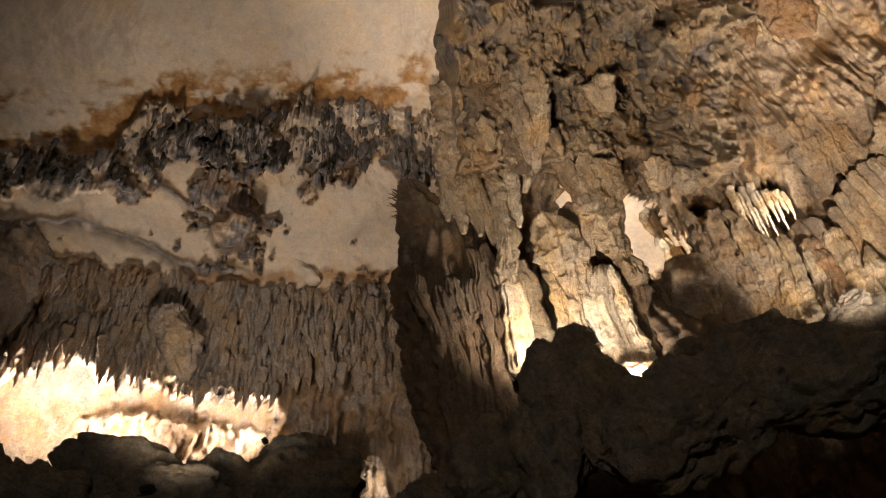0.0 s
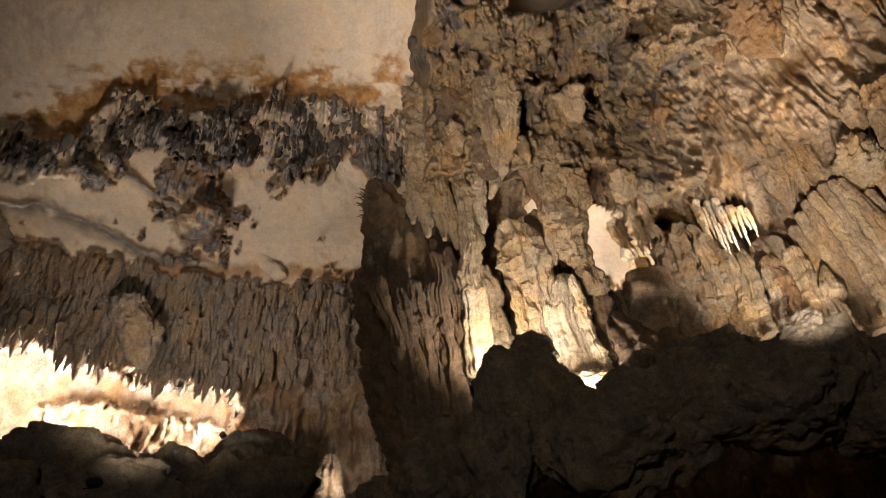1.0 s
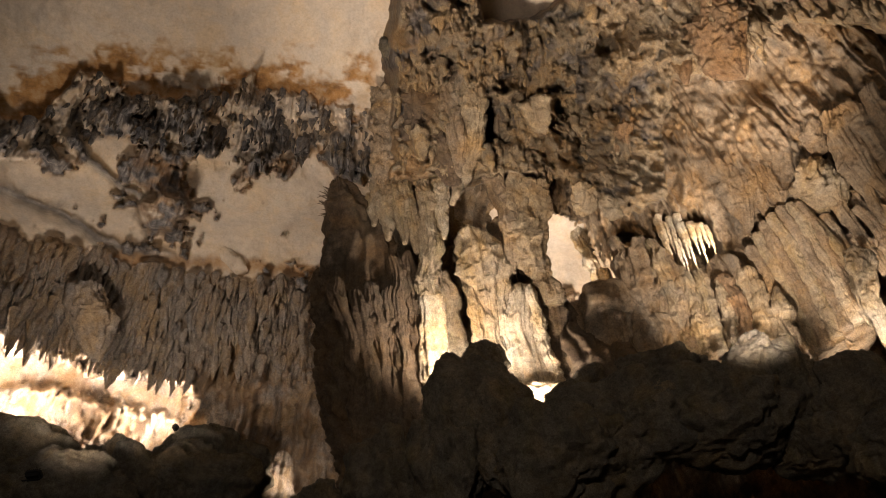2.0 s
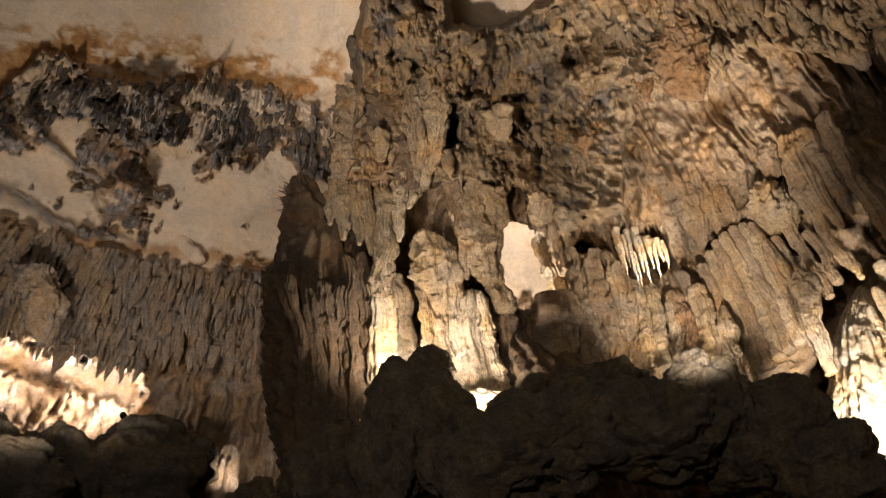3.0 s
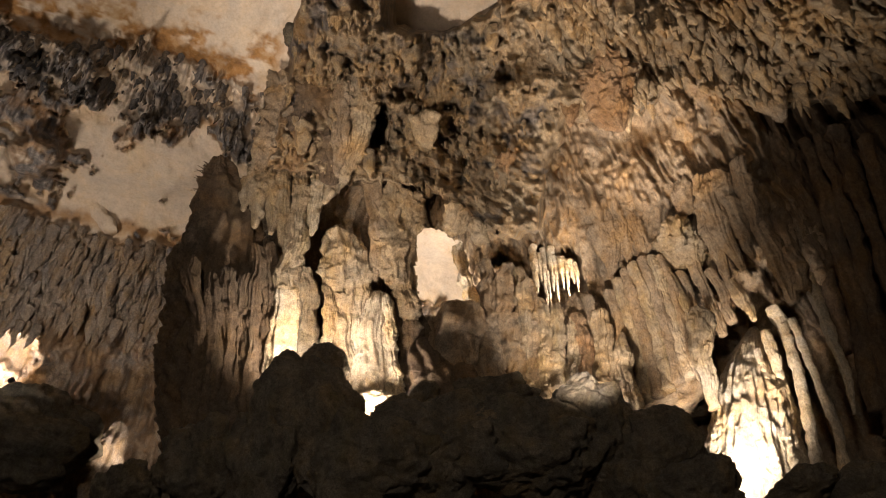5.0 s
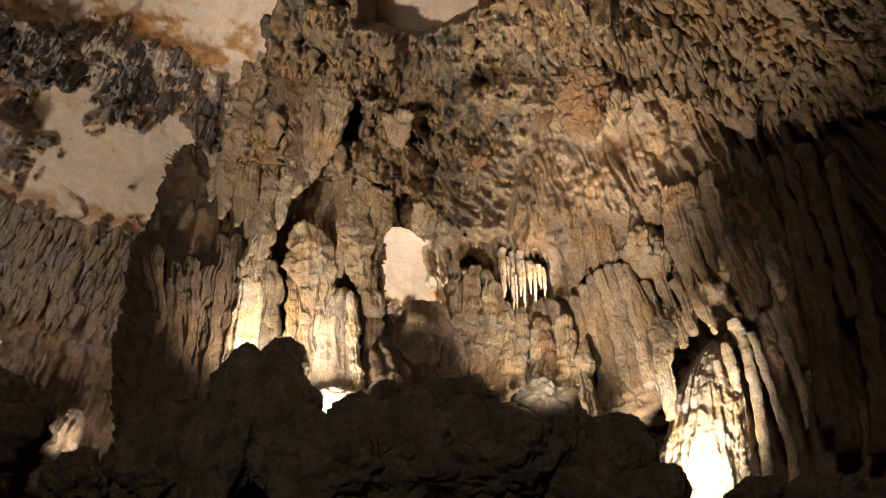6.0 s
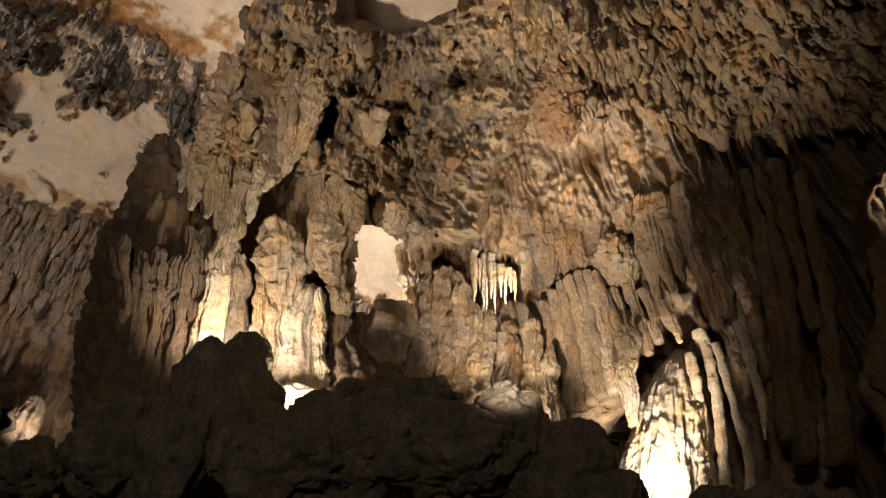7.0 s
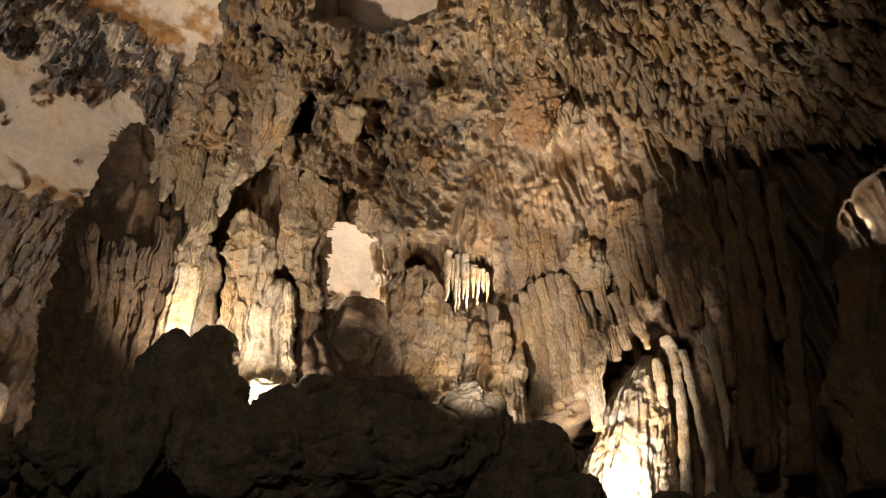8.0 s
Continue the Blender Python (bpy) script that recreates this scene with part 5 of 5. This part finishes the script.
flow_column("rib", [(13.63, 9.93, 12.49, 0.093), (13.62, 9.95, 11.52, 0.089), (13.58, 9.99, 10.50, 0.086), (13.57, 10.01, 9.55, 0.106), (13.43, 10.18, 8.73, 0.125), (13.26, 10.38, 7.85, 0.121)], 2054, CALCITE, "", "", FLOWSTONE_CONE, scales=0.05, lumps=0.12, flutes=0.15, ribs=5, wander=0.6)
flow_column("rib", [(12.89, 10.28, 13.34, 0.082), (12.88, 10.29, 12.91, 0.121), (12.89, 10.28, 12.56, 0.080)], 2061, CALCITE, "", "", FLOWSTONE_CONE, scales=0.05, lumps=0.12, flutes=0.15, ribs=5, wander=0.6)
flow_column("rib", [(14.08, 9.34, 13.44, 0.108), (14.05, 9.38, 13.11, 0.134), (14.02, 9.42, 12.53, 0.131), (14.00, 9.45, 11.73, 0.114), (13.96, 9.50, 10.99, 0.099), (13.90, 9.58, 10.31, 0.084), (13.82, 9.69, 9.81, 0.035)], 2068, CALCITE, "", "", FLOWSTONE_CONE, scales=0.05, lumps=0.12, flutes=0.15, ribs=5, wander=0.6)
flow_column("rib", [(13.18, 9.94, 12.71, 0.133), (13.49, 10.12, 12.59, 0.147), (13.50, 10.10, 12.00, 0.078)], 2075, CALCITE, "", "", FLOWSTONE_CONE, scales=0.05, lumps=0.12, flutes=0.15, ribs=5, wander=0.6)
# The pillar's silhouette against the gap is also made by its dark colour.
flow_column("rock_pillar", [(17.02, 6.62, 14.54, 0.194), (16.88, 6.69, 14.01, 0.489), (16.66, 6.96, 12.72, 0.598), (16.32, 7.44, 10.75, 0.727), (15.90, 8.03, 8.60, 0.783)], 2082, UMBER_AND_SHADE, "rounded rock pillar before a lit gap, shade put into its colour", "rock pillar", None, round_top=0.08)
flow_column("ceiling_tongue", [(-5.01, 16.62, 19.95, 0.30), (-4.14, 16.95, 19.54, 0.42), (-3.24, 17.15, 18.94, 0.40), (-2.54, 17.12, 18.22, 0.23)], 1018, PLASTER, "pale rounded rock tongue on the ceiling", "rock tongue", None, flutes=0.04, scales=0, lumps=0.06, rings=60)
flow_column("stalagmite", [(-0.92, 18.72, 12.94, 0.161), (-0.99, 18.72, 12.62, 0.320), (-1.09, 18.71, 11.95, 0.409), (-1.16, 18.70, 10.54, 0.549)], 1025, GREY, "pale pinkish stalagmite in the rear hall", "stalagmite", None, round_top=0.1)
flow_column("stalactite", [(-6.41, 16.51, 16.64, 0.446), (-6.22, 16.70, 15.73, 0.503), (-6.07, 16.87, 15.05, 0.397), (-5.96, 17.02, 14.62, 0.115)], 1032, GREY, "broad grey stalactite on the curtain", "stalactite", None, flat=0.8)
flow_column("stalactite", [(-10.57, 14.52, 18.15, 0.722), (-9.99, 14.21, 16.20, 0.670), (-9.74, 14.27, 14.85, 0.514), (-9.62, 14.35, 13.48, 0.309), (-9.62, 14.48, 12.76, 0.091)], 1039, GREY, "big grey stalactite on the curtain", "stalactite", None, ribs=10)

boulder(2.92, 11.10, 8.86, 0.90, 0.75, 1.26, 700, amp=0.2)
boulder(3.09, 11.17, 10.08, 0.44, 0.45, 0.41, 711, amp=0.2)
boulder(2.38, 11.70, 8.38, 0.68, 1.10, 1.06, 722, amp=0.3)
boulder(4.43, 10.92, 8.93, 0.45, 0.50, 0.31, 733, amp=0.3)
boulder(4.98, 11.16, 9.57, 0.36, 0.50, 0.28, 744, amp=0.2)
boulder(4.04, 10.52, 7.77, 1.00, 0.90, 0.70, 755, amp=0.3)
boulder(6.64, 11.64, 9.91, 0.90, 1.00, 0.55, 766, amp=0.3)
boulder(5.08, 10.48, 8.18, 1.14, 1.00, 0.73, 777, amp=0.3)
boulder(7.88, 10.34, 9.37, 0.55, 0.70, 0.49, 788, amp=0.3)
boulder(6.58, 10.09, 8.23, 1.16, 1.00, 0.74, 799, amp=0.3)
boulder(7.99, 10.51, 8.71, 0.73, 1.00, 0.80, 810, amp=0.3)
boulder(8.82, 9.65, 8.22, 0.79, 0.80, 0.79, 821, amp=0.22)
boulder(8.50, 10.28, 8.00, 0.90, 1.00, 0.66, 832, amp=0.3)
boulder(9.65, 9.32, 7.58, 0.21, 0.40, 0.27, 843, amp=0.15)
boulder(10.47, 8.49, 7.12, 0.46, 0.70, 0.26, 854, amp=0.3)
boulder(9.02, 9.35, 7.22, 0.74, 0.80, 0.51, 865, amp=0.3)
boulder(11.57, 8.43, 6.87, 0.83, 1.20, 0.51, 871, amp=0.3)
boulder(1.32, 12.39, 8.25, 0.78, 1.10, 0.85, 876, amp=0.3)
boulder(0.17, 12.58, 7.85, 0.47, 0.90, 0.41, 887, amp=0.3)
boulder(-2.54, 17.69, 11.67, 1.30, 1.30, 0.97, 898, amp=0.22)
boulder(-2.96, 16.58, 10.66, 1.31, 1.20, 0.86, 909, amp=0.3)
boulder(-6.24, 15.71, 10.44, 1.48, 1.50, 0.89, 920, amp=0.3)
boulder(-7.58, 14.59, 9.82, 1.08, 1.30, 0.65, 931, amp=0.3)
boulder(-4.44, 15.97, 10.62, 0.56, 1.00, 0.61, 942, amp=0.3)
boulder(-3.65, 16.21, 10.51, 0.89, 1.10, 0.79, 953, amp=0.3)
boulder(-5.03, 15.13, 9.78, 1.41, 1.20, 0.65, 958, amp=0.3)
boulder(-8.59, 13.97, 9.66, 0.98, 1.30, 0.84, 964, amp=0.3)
boulder(4.45, 12.17, 9.97, 0.55, 0.45, 0.32, 990, "cream flowstone lump glowing in the floodlight", CALCITE, amp=0.2)

tuft(((0.24, 12.34, 16.42), (0.20, 12.39, 15.29)), 31, "dark tuft of twisted stone needles on the spire", UMBER_AND_SHADE)

# The added fill behind the visitor gets a housing here too.
for lamp in LAMPS:
    if lamp.data.energy > 350 and lamp.data.shadow_soft_size > 0.17:
        floodlight(lamp)


# ---- single stalactites ----
def stalactite_mesh(seed, mat, slim):
    top = 0.16 * slim
    bend = 0.05 * math.sin(seed * 2.1)
    points = [(0, 0, 0.35, top * 1.25), (0, 0, 0, top), (bend, 0, -0.45, top * 0.72), (bend, bend, -0.8, top * 0.45), (bend, bend, -1.0, top * 0.12)]
    return closed_mesh("stalactite", [dripstone(points, seed, sides=12, rings=22, flutes=0.22, scales=0.2, lumps=0.2, ribs=4)], mat)


def hang(places, weight, az, el, az_span, el_span, count, sizes, meshes, label, group, seed):
    """Stalactites hung from a rock face, at chance places inside a stretch of it."""
    rs = np.random.RandomState(seed)
    ok = np.argwhere((weight > 0.5) & (az > az_span[0]) & (az < az_span[1]) & (el > el_span[0]) & (el < el_span[1]))
    for i, j in ok[rs.choice(len(ok), count, replace=False)]:
        long = rs.uniform(*sizes)
        ob = new("stalactite", meshes[rs.randint(len(meshes))])
        ob.matrix_world = Matrix.LocRotScale(places[i, j], Euler((rs.normal(0, 0.04), rs.normal(0, 0.04), rs.uniform(0, 6.28))), (long * rs.uniform(0.8, 1.3),) * 2 + (long,))
        tagged(ob, label, "stalactite", group)


BROWN_SET = [stalactite_mesh(900 + k, HUNG, 0.8 + 0.12 * k) for k in range(6)]
GREY_SET = [stalactite_mesh(920 + k, GREY, 0.7 + 0.1 * k) for k in range(5)]
SLATE_SET = [stalactite_mesh(940 + k, SLATE, 0.7 + 0.1 * k) for k in range(5)]
hang(LOW[0], LOW[3], LOW[1], LOW[2], (40, 80), (43, 62), 100, (0.35, 0.95), BROWN_SET, "brown tapering stalactite under the low ceiling", "stalactites under the low ceiling", 1)
hang(LOW[0], LOW[4], LOW[1], LOW[2], (4, 38), (50, 61), 40, (0.25, 0.7), BROWN_SET, "knobbly brown stalactite on the hanging rock mass", "stalactites on the hanging mass", 2)
hang(REAR[0], REAR[3], REAR[1], REAR[2], (-46, -14), (34, 38.5), 50, (0.35, 0.8), GREY_SET, "grey stalactite on the edge of the curtain", "stalactites on the curtain", 3)
hang(REAR[0], REAR[4], REAR[1], REAR[2], (-44, -3), (51.5, 55.5), 50, (0.3, 0.7), SLATE_SET, "dark grey stalactite in a ceiling band", "stalactites of the ceiling band", 4)


def small_stalactites(name, places, weight, az, el, az_span, el_span, count, sizes, mat, label, seed):
    """A crowd of small stalactites, each a bent and ringed taper, hung over a stretch of rock."""
    rs = np.random.RandomState(seed)
    ok = np.argwhere((weight > 0.5) & (az > az_span[0]) & (az < az_span[1]) & (el > el_span[0]) & (el < el_span[1]))
    pick = ok[rs.choice(len(ok), count, replace=False)]
    root = places[pick[:, 0], pick[:, 1]]
    n, sides, rings = len(root), 8, 9
    long = rs.uniform(sizes[0], sizes[1], n) * (0.6 + 0.8 * rs.rand(n) ** 2)
    wide = long * rs.uniform(0.13, 0.26, n)
    s = np.linspace(0, 1, rings)
    prof = (1 - 0.88 * s ** 1.3)[None, :, None] * (1 + 0.18 * rs.uniform(-1, 1, (n, rings, 1))) * (1 + 0.10 * rs.uniform(-1, 1, (n, rings, sides)))
    ang = np.linspace(0, 2 * math.pi, sides, endpoint=False)
    bend = rs.normal(0, 0.10, (n, 2))
    x = root[:, 0, None, None] + wide[:, None, None] * prof * np.cos(ang) + (bend[:, 0] * long)[:, None, None] * (s ** 2)[None, :, None]
    y = root[:, 1, None, None] + wide[:, None, None] * prof * np.sin(ang) + (bend[:, 1] * long)[:, None, None] * (s ** 2)[None, :, None]
    z = root[:, 2, None, None] + (long[:, None, None] * (0.25 - s)[None, :, None]) * np.ones((1, 1, sides))
    v = np.stack([x, y, z], -1).reshape(-1, 3)
    one = grid_faces(rings, sides, True)[:, ::-1]
    f = (one[None] + (np.arange(n) * rings * sides)[:, None, None]).reshape(-1, 4)
    return tagged(new(name, mesh_from(name, v, f, mat)), label, "stalactites", kind="stuff")


small_stalactites("curtain_stalactites", REAR[0], REAR[5], REAR[1], REAR[2], (-50, -2), (33, 45), 1500, (0.35, 0.75), GREY, "crowd of small grey stalactites over the curtain wall", 11)
small_stalactites("band_stalactites", REAR[0], REAR[4], REAR[1], REAR[2], (-48, 2), (51, 57), 320, (0.25, 0.55), SLATE, "crowd of small dark stalactites along the ceiling band", 12)
small_stalactites("ceiling_stalactites", LOW[0], LOW[3], LOW[1], LOW[2], (36, 95), (41, 66), 2200, (0.3, 0.7), HUNG, "crowd of small brown stalactites under the low ceiling", 13)
small_stalactites("mass_stalactites", LOW[0], LOW[4], LOW[1], LOW[2], (2, 40), (47, 64), 260, (0.2, 0.45), HUNG, "crowd of small knobbly stalactites on the hanging rock mass", 14)
